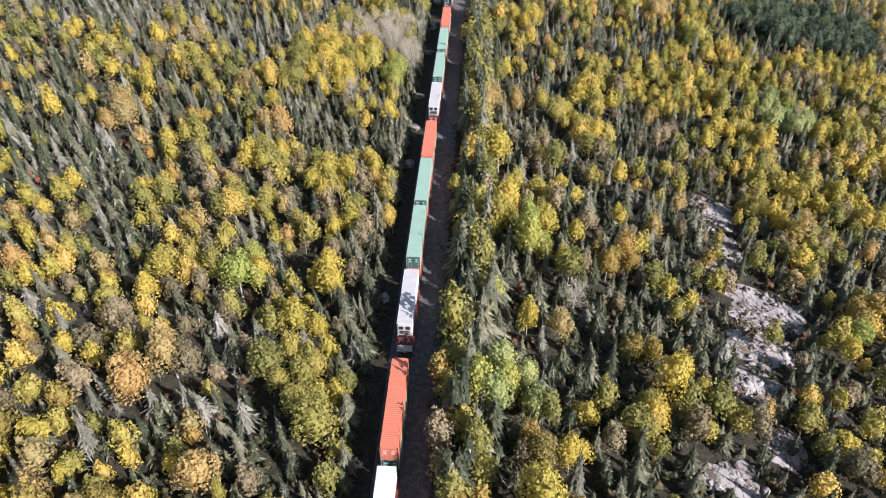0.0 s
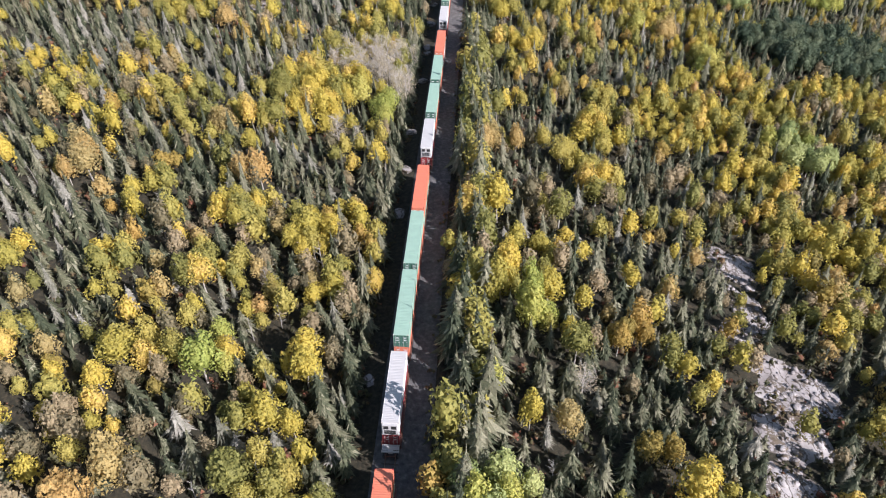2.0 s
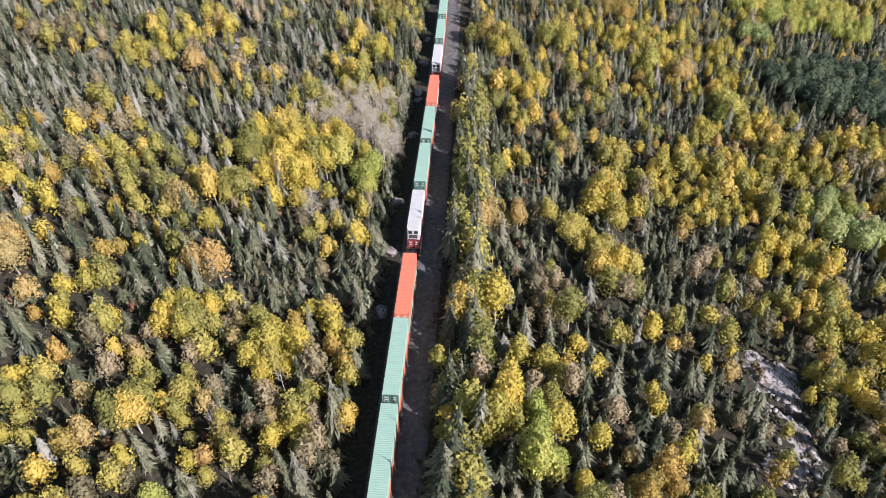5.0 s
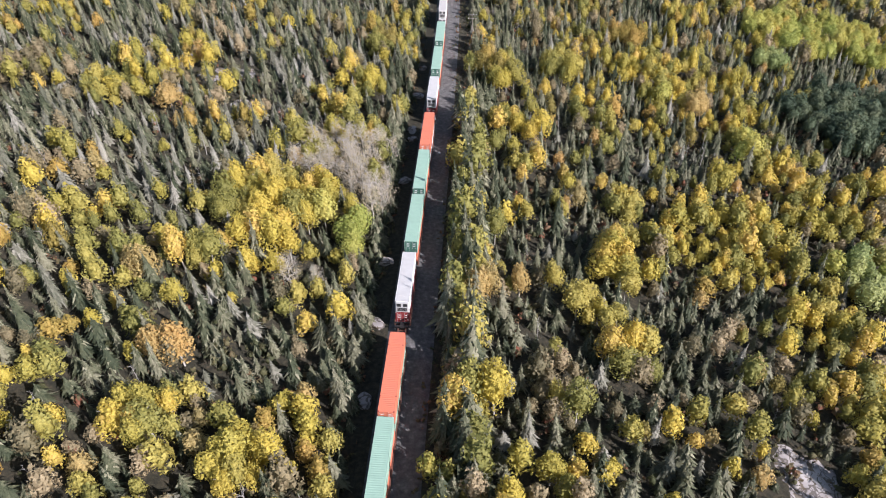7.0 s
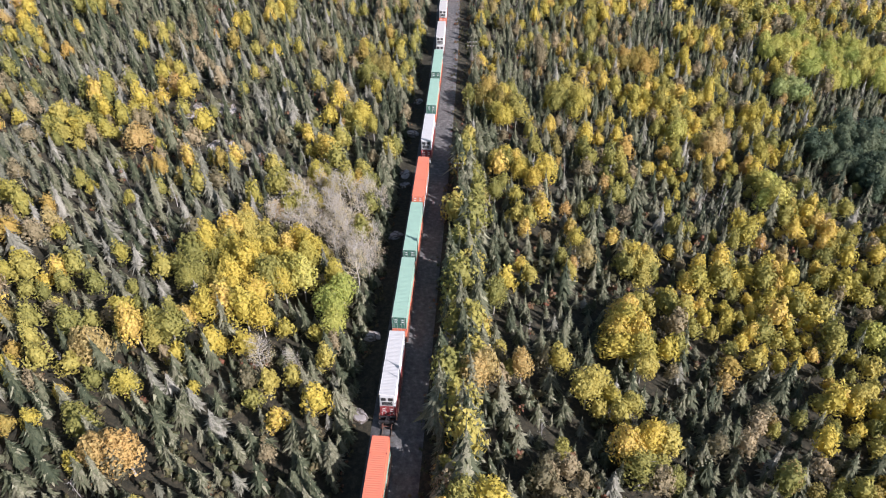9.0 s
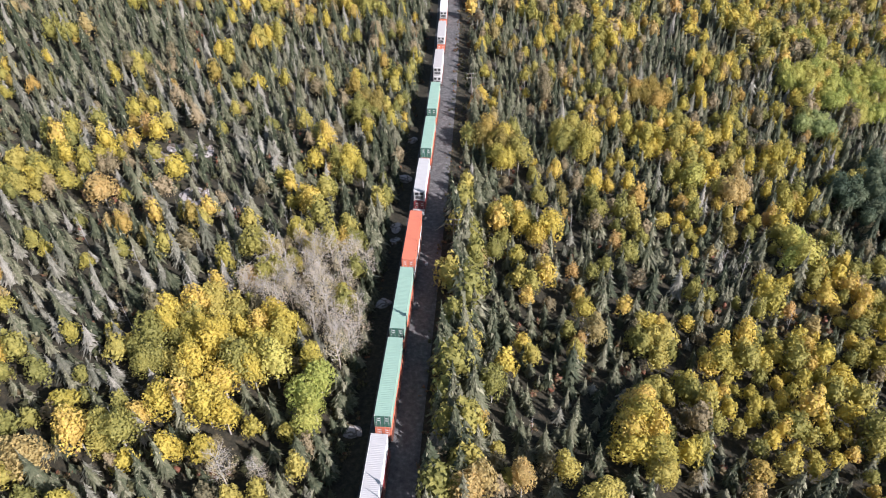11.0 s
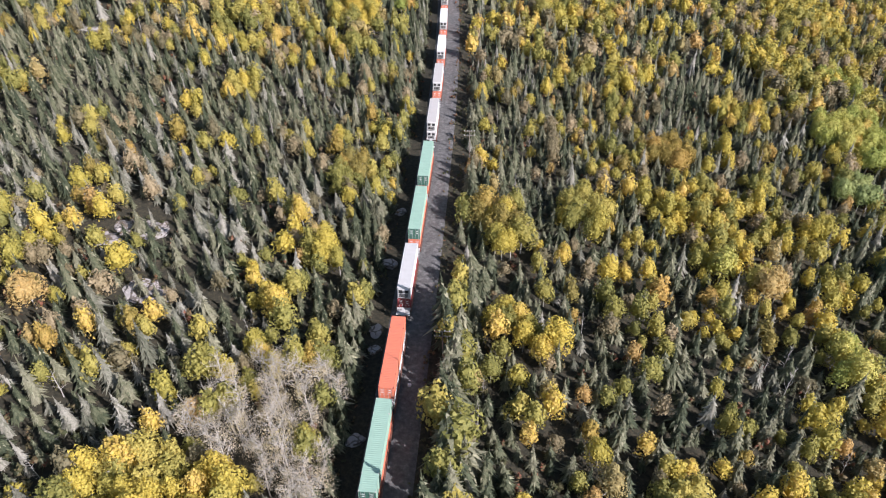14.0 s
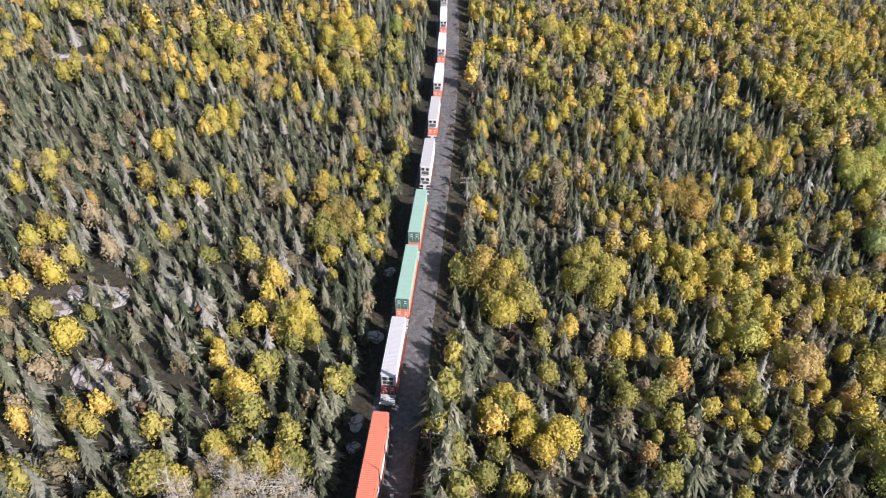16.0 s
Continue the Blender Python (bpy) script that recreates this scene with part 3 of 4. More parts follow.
def stand_tree(kind, x, y, w, rng):
    """Puts a new tree, or a copy of one already built of its kind."""
    v = rng.integers(5)
    key = (kind, int(v))
    h0, w0 = 8.6, 4.4
    first = key not in TREES
    if first:
        r2 = np.random.default_rng(100 * list(LABELS).index(kind) + int(v))
        name, label = LABELS[kind]
        if kind == "bare":
            crown = leafy_crown(r2, w0, h0, 12, 90, 0.075, False, 0.2)
            trunk = trunk_of(r2, h0, 0.13, 18, 2.0, 0.25, 9)
            make_tree(name, kind, label, crown, trunk, BIRCH, key)
        else:
            crown = dome_crown(r2, w0, h0, 1050, 0.2)
            trunk = trunk_of(r2, h0 * 0.8, 0.15, 7, 1.6)
            make_tree(name, kind, label, crown, trunk, BIRCH if kind != "pine" else BARK, key)
    s = w / w0
    hz = (0.45 + 0.55 * s) * (0.82 + 0.36 * rng.random())
    if 3 < x - track_x(y) < 24 and y < 170:
        hz *= 1.25
    m = Matrix.LocRotScale((x, y, land(x, y) - 0.1), leaning(rng), (s, s * rng.uniform(0.85, 1.15), hz))
    if first:
        TREES[key][0].matrix_basis = m
    else:
        ob = TREES[key][0]
        keep = ob.matrix_basis.copy()
        ob.scale = (1, 1, 1)
        copy_thing(ob, m)
        ob.matrix_basis = keep


rng = np.random.default_rng(7)
placed = [(x, y, w, kind) for kind, rows in STANDS for x, y, w in rows if rocky(x, y) < 0.0]


def clear_of_line(x, y):
    d = x - track_x(y)
    right = 7.2 if y < 120 else 8.6 if y < 225 else 9.8
    return d < -7.2 or d > right + 0.8 * noise.noise((y * 0.2, 0, 4))


# the groves: crowns side by side, broad and narrow
STEP = 3.35
for j in range(int((520 - 16) / (STEP * 0.9))):
    for i in range(-60, 76):
        x = (i + 0.5 * (j % 2) + rng.uniform(-0.35, 0.35)) * STEP
        y = 16 + (j + rng.uniform(-0.35, 0.35)) * STEP * 0.9
        kind = grove_kind(x, y)
        if kind is None or rocky(x, y) > 0.0 or not clear_of_line(x, y) or rng.random() < 0.08 or (150 < y < 232 and 0 < x - track_x(y) < 12.5):
            continue
        if any(math.hypot(x - a, y - b) < 0.4 * w for a, b, w, _ in placed[-40:]):
            continue
        if rng.random() < 0.28:
            kind = {"gold": "olive", "lime": "gold", "olive": "gold", "ochre": "gold", "orange": "tan", "tan": "olive", "green": "lime"}.get(kind, kind)
        placed.append((x, y, 3.6 + 2.8 * rng.random() ** 1.4, kind))

cells = defaultdict(list)
for x, y, w, _ in placed:
    cells[(int(x // 12), int(y // 12))].append((x, y, w))

# those nearest to the railway stand singly, the rest joins the woods
SPOTS = defaultdict(list)
for kind in sorted({p[3] for p in placed}):
    mine = sorted((p for p in placed if p[3] == kind), key=lambda p: abs(p[0] - track_x(p[1])))
    limit = {"gold": 130, "olive": 90, "ochre": 75, "lime": 200}.get(kind, 150) if kind in LABELS else 0
    for x, y, w, _ in mine[:limit]:
        stand_tree(kind, x, y, w, rng)
    for x, y, w, _ in mine[limit:]:
        SPOTS[(kind, y > 340)].append((x, y, abs(x - track_x(y))))


def free_of(x, y):
    cx, cy = int(x // 12), int(y // 12)
    for i in (-1, 0, 1):
        for j in (-1, 0, 1):
            for a, b, w in cells[(cx + i, cy + j)]:
                if math.hypot(x - a, y - b) < w * 0.46:
                    return False
    return True


def birchy(x, y):
    """How much broad-leaved wood grows between the groves, 0 to 1."""
    v = 0.13 + 0.40 * noise.noise((x * 0.022, y * 0.022, 11)) + 0.30 * noise.noise((x * 0.07, y * 0.07, 2))
    return v + (0.08 if x > 0 else 0.22 if y < 115 else 0.03) + (0.12 if y > 330 else 0)


POLES = [(-1.1, 283.0), (-0.4, 209.8)]


def near_pole(x, y):
    return any(abs(x - a) < 2.4 and -9 < y - b < 2 for a, b in POLES)


# the woods between: a jittered planting, clear of the line, the rocks and the groves
for y0, y1, gap in ((14, 340, 2.85), (340, 560, 3.6)):
    yy = y0
    while yy < y1:
        xx = -min(66 + 0.66 * (yy - 28), 172 + 0.16 * (yy - 188))
        while xx < min(78 + 0.46 * (yy - 40), 225):
            x, y = xx + rng.uniform(-0.45, 0.45) * gap, yy + rng.uniform(-0.45, 0.45) * gap
            xx += gap
            if y > 455 + 0.42 * x or not clear_of_line(x, y):
                continue
            if (rocky(x, y) > -0.05 and rng.random() > 0.16) or (max(rocky(x, y + 3.5), rocky(x, y - 3.0)) > 0.25 and rng.random() > 0.3) or near_pole(x, y) or not free_of(x, y) or rng.random() < 0.05:
                continue
            q = rng.random()
            if q < 0.018:
                kind = "dead"
            elif rng.random() < birchy(x, y):
                kind = ("gold", "gold", "gold", "olive", "olive", "olive", "olive", "ochre", "orange", "tan", "tan", "tan")[rng.integers(12)]
            elif grove_kind(x, y) and rng.random() < 0.8:
                kind = "tan" if rng.random() < 0.3 else "olive"
            else:
                kind = "grey" if rng.random() < (0.3 if -105 < x < -32 and 150 < y < 262 else 0.07) + (0.22 * max(0, noise.noise((x * 0.03, y * 0.03, 20)) + 0.2) if x < 0 else 0) else "spruce"
            SPOTS[(kind, y > 340)].append((x, y, abs(x - track_x(y))))
        yy += gap

# spruces that line the railway stand singly; the rest is joined woodland
r3 = np.random.default_rng(5)
FINE = [(spruce_crown(r3, hh, rr, 24, 22), trunk_of(r3, hh, 0.13, 0, 0)) for hh, rr in ((7.6, 1.7), (8.4, 1.6), (6.8, 1.9), (7.2, 1.5), (8.0, 2.0))]
near = sorted((s for s in SPOTS[("spruce", False)] if 36 < s[1] < 340), key=lambda s: s[2])[:300]
chosen = set(near)
SPOTS[("spruce", False)] = [s for s in SPOTS[("spruce", False)] if s not in chosen]
roots = []
for k, (c, t) in enumerate(FINE):
    roots.append(make_tree("spruce_tree", "spruce", "slender dark green spruce with drooping boughs", c, t, BARK, ("spruce", k)))
for i, (x, y, _) in enumerate(near):
    s = 0.58 + 0.62 * rng.random() ** 1.3
    if x > track_x(y) and y < 215:
        s *= 1.0 + 0.45 * min(1.0, (215 - y) / 50)
    m = Matrix.LocRotScale((x, y, land(x, y) - 0.1), leaning(rng), (s * rng.uniform(0.85, 1.2), s * rng.uniform(0.85, 1.2), s * rng.uniform(0.85, 1.15)))
    if i < len(roots):
        roots[i].matrix_basis = m
    else:
        ob = roots[i % len(roots)]
        keep = ob.matrix_basis.copy()
        ob.scale = (1, 1, 1)
        copy_thing(ob, m)
        ob.matrix_basis = keep


def woods(name, bases, spots, mat, label, lo, hi, seed):
    """Many trees as one mesh, with a tone for each tree."""
    g = np.random.default_rng(seed)
    VV, FF, TT, at = [], [], [], 0
    for x, y, _ in spots:
        V, F = bases[g.integers(len(bases))]
        s = lo + (hi - lo) * g.random() ** 1.2
        a = g.random() * 6.283
        ca, sa = math.cos(a) * s * g.uniform(0.85, 1.2), math.sin(a) * s
        W = np.empty_like(V)
        lx, ly = g.normal(size=2) * 0.04
        W[:, 2] = V[:, 2] * s * g.uniform(0.85, 1.2)
        W[:, 0] = V[:, 0] * ca - V[:, 1] * sa + x + W[:, 2] * lx
        W[:, 1] = V[:, 0] * sa + V[:, 1] * ca + y + W[:, 2] * ly
        W[:, 2] += land(x, y) - 0.1
        VV.append(W)
        FF.append(F + at)
        TT.append(np.full(len(V), g.random()))
        at += len(V)
    if VV:
        ob = new(name, mesh_of(name, np.concatenate(VV), np.concatenate(FF), mat, np.concatenate(TT)))
        tagged(ob, label, "woods", kind="stuff")


MID = [spruce_crown(r3, hh, rr, 14, 14) for hh, rr in ((7.2, 1.6), (6.8, 2.0), (8.4, 1.5), (6.0, 2.2), (7.6, 1.8), (5.2, 2.0), (8.8, 1.7), (6.4, 1.6), (4.6, 1.9), (7.0, 1.3), (5.8, 1.7), (9.4, 1.9))]
LOW = [spruce_crown(r3, hh, 1.9, 9, 11) for hh in (6.4, 7.2, 8.2, 5.6, 7.6, 6.8)]
BROAD = [dome_crown(r3, 4.0, hh, 400, 0.27, 0.06, 11) for hh in (7.6, 6.8, 8.2, 6.0, 7.2, 8.6, 6.4, 7.8)]
BROADLOW = [dome_crown(r3, 4.2, 7.6, 190, 0.4, 0.06, 9) for _ in range(6)]
SNAG = [trunk_of(r3, 7.5, 0.1, 12, 1.1, 0.2, 1) for _ in range(5)]
woods("spruce_woods", MID, SPOTS[("spruce", False)], LEAF["spruce"], "dense dark green spruce woods", 0.4, 1.15, 1)
woods("far_spruce_woods", LOW, SPOTS[("spruce", True)], LEAF["spruce"], "dense dark green spruce woods far off", 0.6, 1.2, 2)
for i, k in enumerate(("gold", "olive", "ochre", "orange", "tan", "lime")):
    woods(k + "_birch_woods", BROAD, SPOTS[(k, False)], LEAF[k], "small %s autumn birches between the spruces" % k, 0.6, 1.2, 10 + i)
    woods("far_%s_birch_woods" % k, BROADLOW, SPOTS[(k, True)], LEAF[k], "%s autumn birches far off" % k, 0.85, 1.4, 20 + i)
ge = np.random.default_rng(77)
edge = [(track_x(y) + ge.uniform(8.8, 14.0), y + ge.uniform(-1, 1), 0) for y in np.arange(16, 222, 1.5)]
woods("edge_birch_woods", BROAD, edge[::4], LEAF["olive"], "tall olive birches at the edge of the clearing", 1.3, 1.7, 50)
woods("edge_tall_spruce_woods", MID, edge[1::4] + edge[2::4] + edge[3::4], LEAF["spruce"], "tall dark spruces at the edge of the clearing", 1.4, 2.0, 51)
left = [(track_x(y) - ge.uniform(6.2, 9.5), y + ge.uniform(-0.7, 0.7), 0) for y in np.arange(16, 420, 1.5)]
woods("edge_spruce_woods", MID, left, LEAF["spruce"], "young spruces at the edge of the clearing", 0.45, 1.0, 52)
woods("grey_spruce_woods", MID, SPOTS[("grey", False)] + SPOTS[("grey", True)], LEAF["grey"], "grey lichened spruces among the green", 0.5, 1.2, 4)
woods("dead_trees", SNAG, SPOTS[("dead", False)] + SPOTS[("dead", True)], DEAD, "bleached dead spruce snags among the woods", 0.6, 1.2, 30)

# low growth along the line and on the rocks
g = np.random.default_rng(3)
LOWBUSH = [leafy_crown(r3, 1.5, 1.3, 2, 22, 0.17, True, 0.05) for _ in range(6)]
bush = []
for y in np.arange(16, 430, 1.1):
    for side in (-1, 1):
        for _ in range(2 if side < 0 else 1):
            d = side * g.uniform(5.0, 10.0) if side < 0 else g.uniform(4.9, 10)
            bush.append((track_x(y) + d, y + g.uniform(-0.5, 0.5), 0))
for cx, cy, a, b in OUTCROPS:
    for _ in range(int(a * b * 1.1)):
        x, y = cx + g.uniform(-1.3, 1.3) * a, cy + g.uniform(-1.3, 1.3) * b
        if rocky(x, y) < 0.35 or g.random() < 0.3:
            bush.append((x, y, 0))
SCRUB = [leafy_crown(r3, 2.4, 2.6, 2, 16, 0.24, True, 0.05) for _ in range(6)]
scrub = []
for _ in range(3400):
    y = g.uniform(16, 345)
    x = g.uniform(-min(62 + 0.66 * (y - 28), 168), min(72 + 0.46 * (y - 40), 190))
    if abs(x - track_x(y)) > 8.5 and rocky(x, y) < 0.2:
        scrub.append((x, y, 0))
woods("undergrowth", SCRUB, scrub, LEAF["shrub"], "brown and olive undergrowth beneath the trees", 0.6, 1.5, 41)
woods("low_shrubs", LOWBUSH, bush, LEAF["shrub"], "low shrubs, brown, yellow and red", 0.35, 1.1, 40)


# ---- railway ----
def build_track():
    for side, off in (("left", -0.7525), ("right", 0.7525)):
        up = -off * math.tan(radians(2.5))
        prof = [(off - 0.07, 0.33), (off - 0.035, 0.5 + up), (off - 0.035, 0.53 + up), (off + 0.035, 0.53 + up), (off + 0.035, 0.5 + up), (off + 0.07, 0.33)]
        ob = strip("rail", prof, -40, 520, 2.0, RAIL, "worn steel rail on wooden sleepers", "rail")
    bm = bmesh.new()
    box(bm, -1.3, 1.3, -0.115, 0.115, 0.2, 0.365)
    me = bm_mesh("sleeper", bm, SLEEPER)
    root = new("sleepers")
    tagged(root, "dark wooden sleepers bedded in ballast", "sleepers", kind="structure")
    k = 0
    y = 30.0
    while k < 300:
        ob = new("sleeper", me)
        ob.parent = root
        ob.matrix_basis = pose(track_x(y), y, track_z(y), 0, 0, -math.degrees(math.atan((track_x(y + 1) - track_x(y - 1)) / 2)) * -1)
        y += 1.25
        k += 1


build_track()


def container_meshes(kind, L, roofcol, sidecol, endcol):
    """A box of length L, origin at its bottom centre, near (door) end towards -y."""
    W, H = 2.59, 2.9
    out = {}
    bm = bmesh.new()
    # corrugated side walls: a wave of shallow channels
    for sx in (-1, 1):
        n = 58
        prev = None
        for i in range(n * 4 + 1):
            y = -L / 2 + 0.12 + (L - 0.24) * i / (n * 4)
            ph = i % 4
            x = sx * (W / 2 - (0.01 if ph in (0, 1) else 0.05))
            v0, v1 = bm.verts.new((x, y, 0.16)), bm.verts.new((x, y, H - 0.1))
            if prev:
                f = (prev[0], v0, v1, prev[1]) if sx > 0 else (v0, prev[0], prev[1], v1)
                bm.faces.new(f)
            prev = (v0, v1)
    for sx in (-1, 1):
        for z0, z1 in ((0, 0.16), (H - 0.11, H - 0.01)):
            x0, x1 = sorted((sx * (W / 2 - 0.09), sx * W / 2))
            box(bm, x0, x1, -L / 2, L / 2, z0, z1)
        for y in (-L / 2 + 0.08, -5.4, 5.4, L / 2 - 0.08):
            x0, x1 = sorted((sx * (W / 2 - 0.12), sx * (W / 2 + 0.012)))
            box(bm, x0, x1, y - 0.08, y + 0.08, 0, H)
    box(bm, -W / 2 + 0.05, W / 2 - 0.05, -L / 2 + 0.05, L / 2 - 0.05, 0.02, 0.16)
    out["body"] = bm_mesh("body", bm, PAINT[sidecol])
    bm = bmesh.new()
    n = 46
    rows = []
    for i in range(n * 4 + 1):
        y = -L / 2 + 0.03 + (L - 0.06) * i / (n * 4)
        z = H - (0.022 if i % 4 in (2, 3) else 0.0)
        rows.append((bm.verts.new((-W / 2 + 0.09, y, z)), bm.verts.new((W / 2 - 0.09, y, z))))
    for a, b in zip(rows, rows[1:]):
        bm.faces.new((a[0], a[1], b[1], b[0]))
    for y in (-5.4, 5.4):
        box(bm, -W / 2 + 0.02, W / 2 - 0.02, y - 0.16, y + 0.16, H - 0.06, H + 0.018)
    for y in (-L / 2 + 0.15, L / 2 - 0.15):
        box(bm, -W / 2 + 0.02, W / 2 - 0.02, y - 0.15, y + 0.15, H - 0.06, H + 0.014)
    out["roof"] = bm_mesh("roof", bm, PAINT[roofcol])
    bm = bmesh.new()
    box(bm, -W / 2 + 0.03, W / 2 - 0.03, L / 2 - 0.05, L / 2 - 0.004, 0.05, H - 0.05)
    for i in range(9):
        x = -1.1 + i * 0.275
        box(bm, x - 0.06, x + 0.06, L / 2 - 0.02, L / 2 + 0.02, 0.15, H - 0.15)
    out["front_wall"] = bm_mesh("front_wall", bm, PAINT[endcol])
    for s in (-1, 1):
        bm = bmesh.new()
        x0, x1 = sorted((s * 0.012, s * (W / 2 - 0.06)))
        box(bm, x0, x1, -L / 2 - 0.01, -L / 2 + 0.05, 0.1, H - 0.08)
        for i in range(4):
            z = 0.35 + i * 0.66
            box(bm, x0 + 0.06, x1 - 0.06, -L / 2 - 0.028, -L / 2, z - 0.1, z + 0.1)
        out["door%d" % s] = bm_mesh("door", bm, PAINT[endcol])
        bm = bmesh.new()
        for u in (0.28, 0.78):
            x = s * (u * (W / 2 - 0.07))
            rod(bm, (x, -L / 2 - 0.06, 0.08), (x, -L / 2 - 0.06, H - 0.06), 0.022, seg=6)
            box(bm, x - 0.16, x + 0.05, -L / 2 - 0.085, -L / 2 - 0.03, 1.15, 1.2)
        for key, z in (("low", 1.7), ("high", 2.25)):
            pl = bmesh.new()
            xm = s * 0.62
            box(pl, xm - 0.2, xm + 0.2, -L / 2 - 0.036, -L / 2 - 0.026, z - 0.1, z + 0.1)
            out["%s%d" % (key, s)] = bm_mesh("placard", pl, PAINT["white"])
        out["lock%d" % s] = bm_mesh("lock_rod", bm, PAINT["silver"])
    # cooling unit of the insulated boxes
    bm = bmesh.new()
    box(bm, -1.1, 1.1, -L / 2 - 0.42, -L / 2 + 0.02, 0.55, H - 0.12)
    out["cooler"] = bm_mesh("cooling_unit", bm, PAINT["silver"])
    bm = bmesh.new()
    for i in range(7):
        z = 0.75 + i * 0.13
        box(bm, -0.85, 0.85, -L / 2 - 0.46, -L / 2 - 0.415, z, z + 0.07)
    box(bm, -0.95, -0.2, -L / 2 - 0.45, -L / 2 - 0.41, 1.85, 2.55)
    box(bm, 0.2, 0.95, -L / 2 - 0.45, -L / 2 - 0.41, 1.85, 2.55)
    out["grille"] = bm_mesh("grille", bm, PAINT["black"])
    bm = bmesh.new()
    box(bm, -0.095, 0.095, -0.09, 0.09, -0.065, 0.065)
    out["casting"] = bm_mesh("corner_casting", bm, PAINT["grey"] if kind != "red" else PAINT["darkred"])
    out["corners"] = [(sx * (W / 2 - 0.075), y, z) for sx in (-1, 1) for y in (-L / 2 + 0.07, -5.4, 5.4, L / 2 - 0.07) for z in (0.06, H - 0.04)]
    return out


KINDS = {
    "white": (("white", "white", "silver"), True, "white refrigerated container stacked on another"),
    "grey": (("grey", "white", "white"), True, "white refrigerated container with a grey roof"),
    "silver": (("silver", "white", "white"), True, "off-white refrigerated container with a vented end unit"),
    "red": (("red", "red", "red"), False, "faded red corrugated 53-foot container with worn roof"),
    "green": (("green", "green", "darkgreen"), False, "pale green corrugated 53-foot container with dark green doors"),
    "darkred": (("darkred", "darkred", "darkred"), False, "dark red container in the bottom of a well car"),
}
LONG, SHORT = 16.8, 14.0
MESH = {(k, size): container_meshes(k, size, *v[0]) for k, v in KINDS.items() for size in (LONG, SHORT)}


CANT = 2.5  # the outer rail lies higher through the curve


def heading(y):
    return math.degrees(math.atan((track_x(y + 8) - track_x(y - 8)) / 16))


def put_container(kind, size, y, z):
    cols, cold, label = KINDS[kind]
    m = MESH[kind, size]
    root = new("shipping_container")
    tagged(root, label, "container", "containers of the train")
    body = new("body", m["body"])
    pieces = [body, new("roof", m["roof"]), new("front_wall", m["front_wall"])]
    for spot in m["corners"]:
        pieces.append(new("corner_casting", m["casting"]))
        pieces[-1].matrix_basis = pose(*spot)
    doors = []
    if cold:
        unit = new("cooling_unit", m["cooler"])
        gr = new("grille", m["grille"])
        gr.parent = unit
        pieces.append(unit)
    for s in (-1, 1):
        d = new("door", m["door%d" % s])
        pieces.append(d)
        if not cold:
            for name, key in (("lock_rod", "lock%d"), ("placard", "low%d"), ("placard", "high%d")):
                k = new(name, m[key % s])
                k.parent = d
    for p in pieces:
        p.parent = root
    root.matrix_basis = pose(track_x(y) + z * math.sin(radians(CANT)), y, track_z(y) + z, 0, CANT, -heading(y))
    return root


def wheel_mesh():
    bm = bmesh.new()
    for s in (-1, 1):
        rod(bm, (s * 0.69, 0, 0), (s * 0.80, 0, 0), 0.44, seg=16)
        rod(bm, (s * 0.66, 0, 0), (s * 0.69, 0, 0), 0.47, seg=16)
    rod(bm, (-0.8, 0, 0), (0.8, 0, 0), 0.08, seg=8)
    return bm_mesh("wheelset", bm, PAINT["rust"])


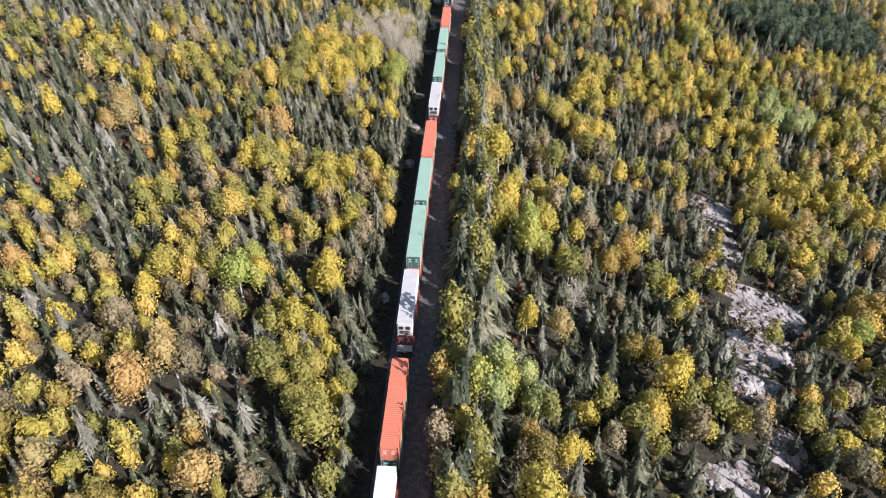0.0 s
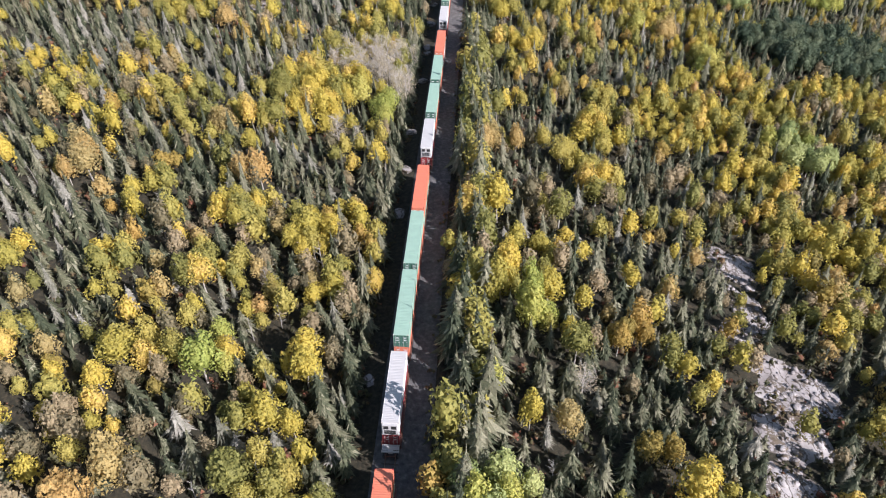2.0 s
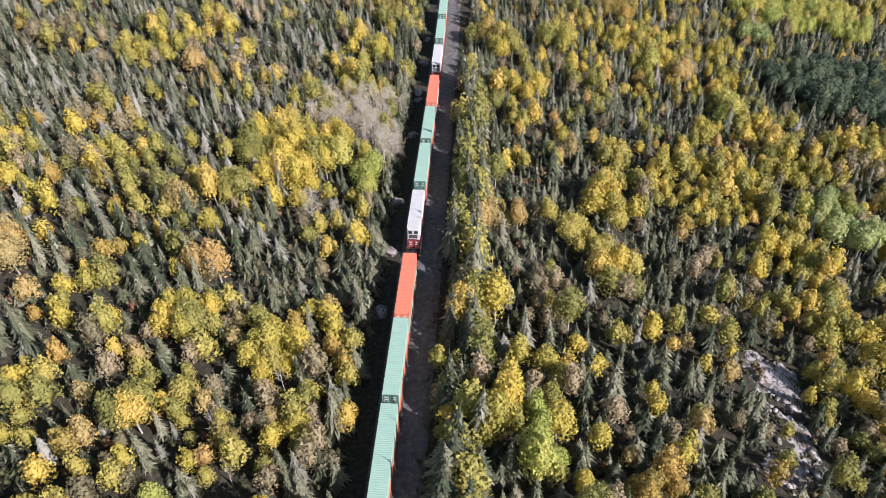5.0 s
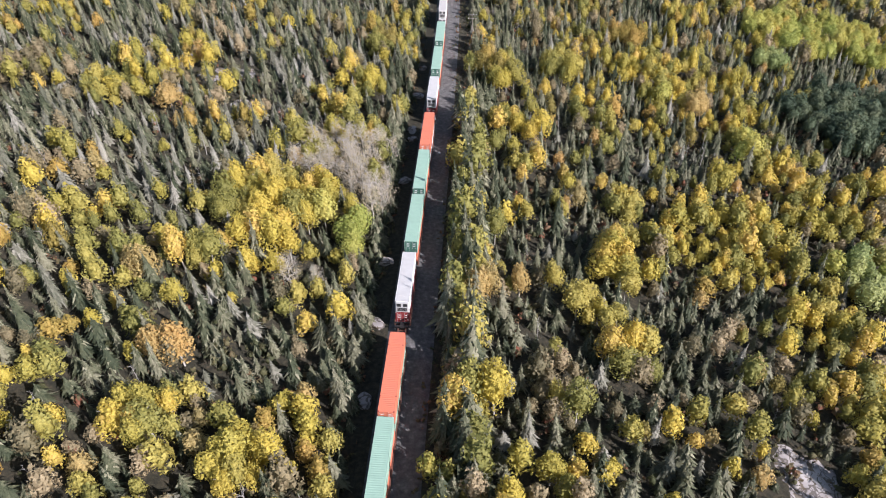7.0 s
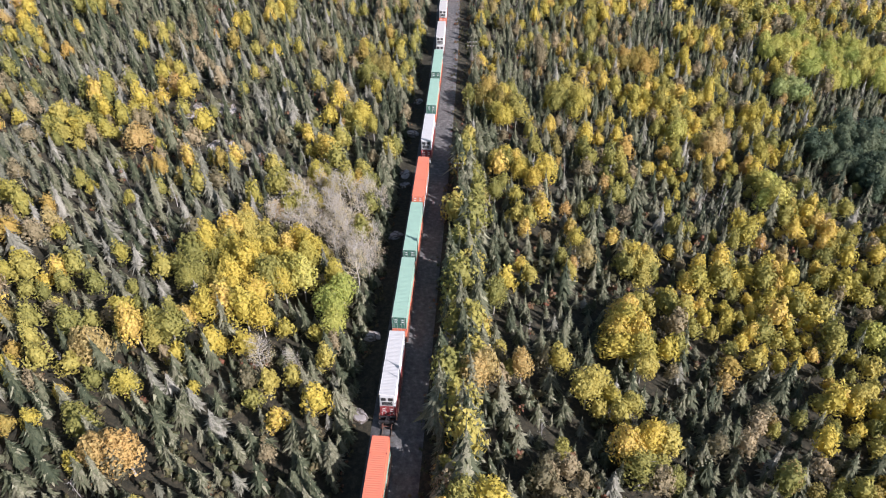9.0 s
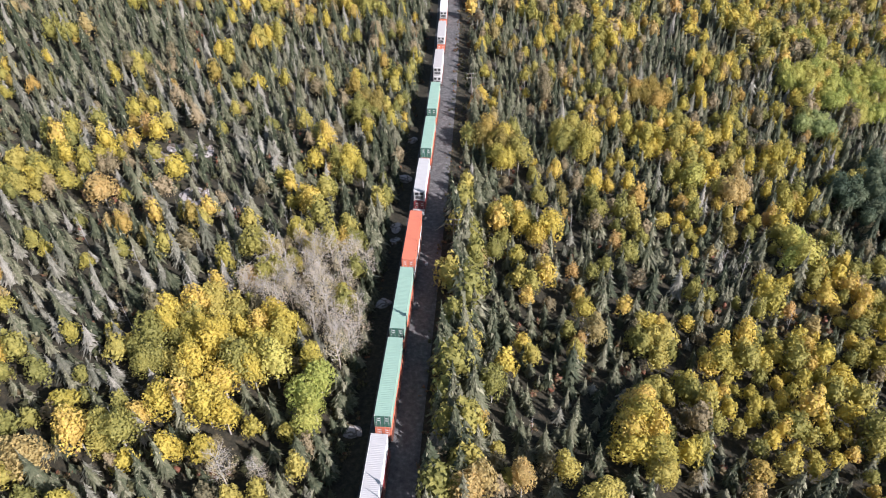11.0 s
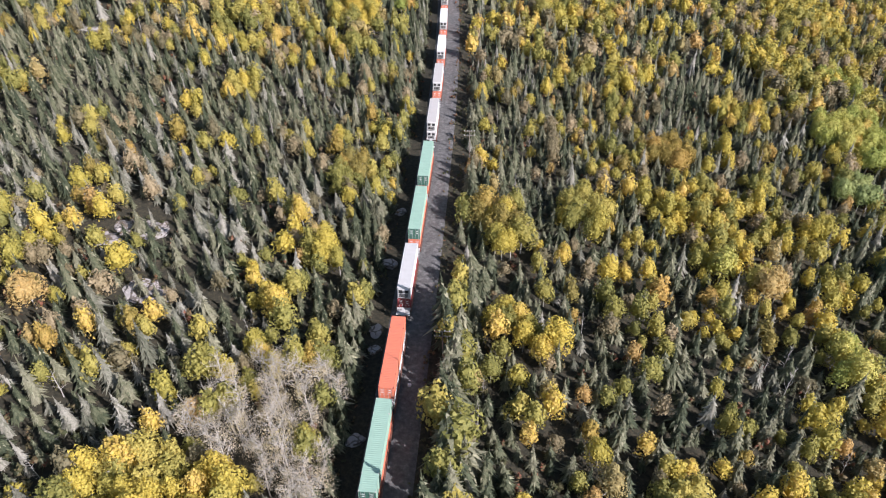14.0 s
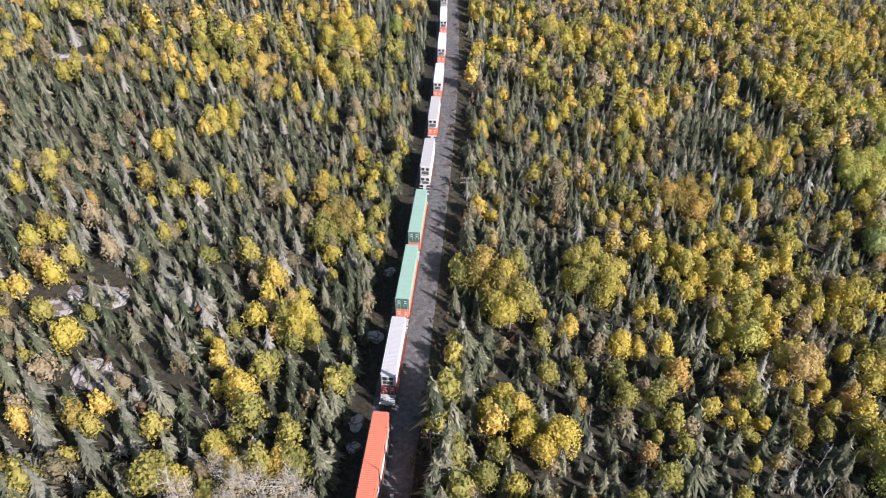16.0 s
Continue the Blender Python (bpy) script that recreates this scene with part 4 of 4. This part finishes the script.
def well_car(y, size, gap_end):
    root = new("well_car")
    tagged(root, "low steel well car carrying stacked containers", "railway car", "cars of the train")
    L = size + 0.8
    for s in (-1, 1):
        bm = bmesh.new()
        x0, x1 = sorted((s * 1.31, s * 1.47))
        box(bm, x0, x1, -L / 2, L / 2, 0.35, 1.32)
        x0, x1 = sorted((s * 1.28, s * 1.53))
        box(bm, x0, x1, -L / 2, L / 2, 1.3, 1.38)
        box(bm, x0, x1, -L / 2, L / 2, 0.28, 0.36)
        for i in range(9):
            q = -L / 2 + 0.9 + i * (L - 1.8) / 8
            x0, x1 = sorted((s * 1.46, s * 1.54))
            box(bm, x0, x1, q - 0.05, q + 0.05, 0.36, 1.3)
        part("side_sill", bm, PAINT["rust"], root)
    bm = bmesh.new()
    box(bm, -1.3, 1.3, -L / 2 + 0.2, L / 2 - 0.2, 0.26, 0.34)
    part("well_floor", bm, PAINT["black"], root)
    for s in (-1, 1):
        bm = bmesh.new()
        a, b = sorted((s * (L / 2 - 0.05), s * (L / 2 + gap_end)))
        box(bm, -0.35, 0.35, a, b, 0.75, 1.2)
        steel = PAINT["silver"] if gap_end > 1.2 else PAINT["black"]
        part("draw_beam", bm, steel, root)
        for q in (a + 0.125, b - 0.125):
            bm = bmesh.new()
            box(bm, -1.35, 1.35, q - 0.12, q + 0.12, 1.0, 1.25)
            part("end_beam", bm, steel, root)
        if gap_end > 1.2:
            for k in range(4):
                q = a + 0.5 + k * (b - a - 0.9) / 3
                bm = bmesh.new()
                box(bm, -1.3, 1.3, q - 0.09, q + 0.09, 1.14, 1.22)
                part("platform_slat", bm, steel, root)
        bogie = bmesh.new()
        q = s * (L / 2 + min(gap_end, 1.3) * 0.5)
        for sx in (-1, 1):
            x0, x1 = sorted((sx * 0.95, sx * 1.12))
            box(bogie, x0, x1, q - 1.1, q + 1.1, 0.25, 0.6)
        box(bogie, -1.0, 1.0, q - 0.2, q + 0.2, 0.3, 0.7)
        b = part("bogie", bogie, PAINT["black"], root)
        for dq in (-0.85, 0.85):
            w = new("wheelset", WHEEL)
            w.parent = b
            w.matrix_basis = pose(0, q + dq, 0.46)
    root.matrix_basis = pose(track_x(y), y, track_z(y) + 0.53 - 0.02, 0, CANT, -heading(y))


WHEEL = wheel_mesh()
# the train: middle of each car along the line, the upper box and the lower one
TRAIN = [(-7, "white", "white"), (13.5, "grey", "red"), (30.0, "white", "darkred"), (48.1, "red", "green"), (71.0, "silver", "darkred"),
         (89.8, "green", "red"), (108.2, "green", "red"), (125.8, "red", "green"), (148.8, "silver", "darkred"), (167.4, "green", "red"),
         (186.3, "green", "red"), (205.2, "red", "white"), (228.3, "silver", "darkred"), (248.5, "green", "red"), (269.5, "green", "red"),
         (295.0, "grey", "white"), (319.5, "grey", "red"), (343.0, "white", "red"), (369.0, "white", "red"), (394.5, "white", "red"),
         (418, "white", "white"), (441, "white", "red"), (464, "grey", "red"), (487, "white", "white")]
SIZES = [LONG if top in ("red", "green") else SHORT for _, top, _ in TRAIN]
for i, (y, top, low) in enumerate(TRAIN):
    room = [abs(TRAIN[j][0] - y) - (SIZES[j] - SIZES[i]) / 2 for j in (i - 1, i + 1) if 0 <= j < len(TRAIN)]
    well_car(y, SIZES[i], max(0.1, (min(room) - SIZES[i] - 0.8) / 2 - 0.05))
    put_container(low, SIZES[i], y, 0.53 + 0.34)
    put_container(top, SIZES[i], y, 0.53 + 0.34 + 2.93)


# ---- pole line and boulders ----
def pole(x, y):
    root = new("utility_pole")
    z = land(x, y)
    tagged(root, "weathered wooden line pole with two crossarms", "pole", "poles of the line")
    bm = bmesh.new()
    rod(bm, (0, 0, -0.5), (0, 0, 8.2), 0.14, 0.09, 10)
    part("post", bm, POLE, root)
    for h in (7.9, 6.6):
        bm = bmesh.new()
        box(bm, -1.5, 1.5, -0.06, 0.06, h - 0.06, h + 0.06)
        arm = part("crossarm", bm, POLE, root)
        for i in range(4):
            u = -1.35 + i * 0.9
            bm = bmesh.new()
            rod(bm, (u, 0, h + 0.06), (u, 0, h + 0.2), 0.07, 0.05, 8)
            rod(bm, (u, 0, h + 0.2), (u, 0, h + 0.3), 0.1, 0.04, 8)
            part("insulator", bm, GLASS, arm)
    root.matrix_basis = pose(x, y, z, 0, 0, -heading(y))


for x, y in POLES:
    pole(x, y)


def boulder(x, y, s, seed):
    g = np.random.default_rng(seed)
    bm = bmesh.new()
    bmesh.ops.create_icosphere(bm, subdivisions=3, radius=1)
    for v in bm.verts:
        c = v.co
        c *= 1 + 0.35 * noise.noise(c * 1.3 + Vector((seed, 0, 0))) + 0.12 * noise.noise(c * 4)
        c.x, c.y, c.z = round(c.x * 3) / 3 * 0.35 + c.x * 0.65, c.y, max(-0.5, min(c.z, 0.55 + 0.1 * c.x))
    me = bm_mesh("boulder", bm, GRANITE)
    ob = new("boulder", me)
    tagged(ob, "pale angular boulder beside the railway", "boulder", "boulders by the line")
    ob.matrix_basis = Matrix.LocRotScale((x, y, land(x, y) + 0.2 * s), Euler((0, 0, g.random() * 6)), (s * 1.3, s, s * 0.8))


for i, (x, y, s) in enumerate([(-15.6, 255.2, 1.1), (-14.9, 236.0, 1.5), (-14.1, 215.8, 1.3), (-13.5, 211.0, 1.0), (-12.3, 142.4, 1.3), (-11.3, 124.5, 1.3), (-13.0, 160.5, 1.2), (-13.1, 190.8, 1.2), (-10.3, 77.2, 0.9)]):
    boulder(x, y, s, i)


def marker(x, y):
    """A low white box on a short post beside the rails."""
    root = new("trackside_marker")
    tagged(root, "small white trackside marker box on a short post", "marker")
    bm = bmesh.new()
    rod(bm, (0, 0, -0.2), (0, 0, 0.7), 0.05, seg=8)
    part("post", bm, POLE, root)
    bm = bmesh.new()
    box(bm, -0.3, 0.3, -0.2, 0.2, 0.7, 1.15)
    bmesh.ops.bevel(bm, geom=bm.edges[:], offset=0.03, segments=2, affect="EDGES")
    part("box", bm, PAINT["white"], root)
    root.matrix_basis = pose(x, y, land(x, y) + 0.1, 0, 0, -heading(y))


marker(-5.58, 202.4)
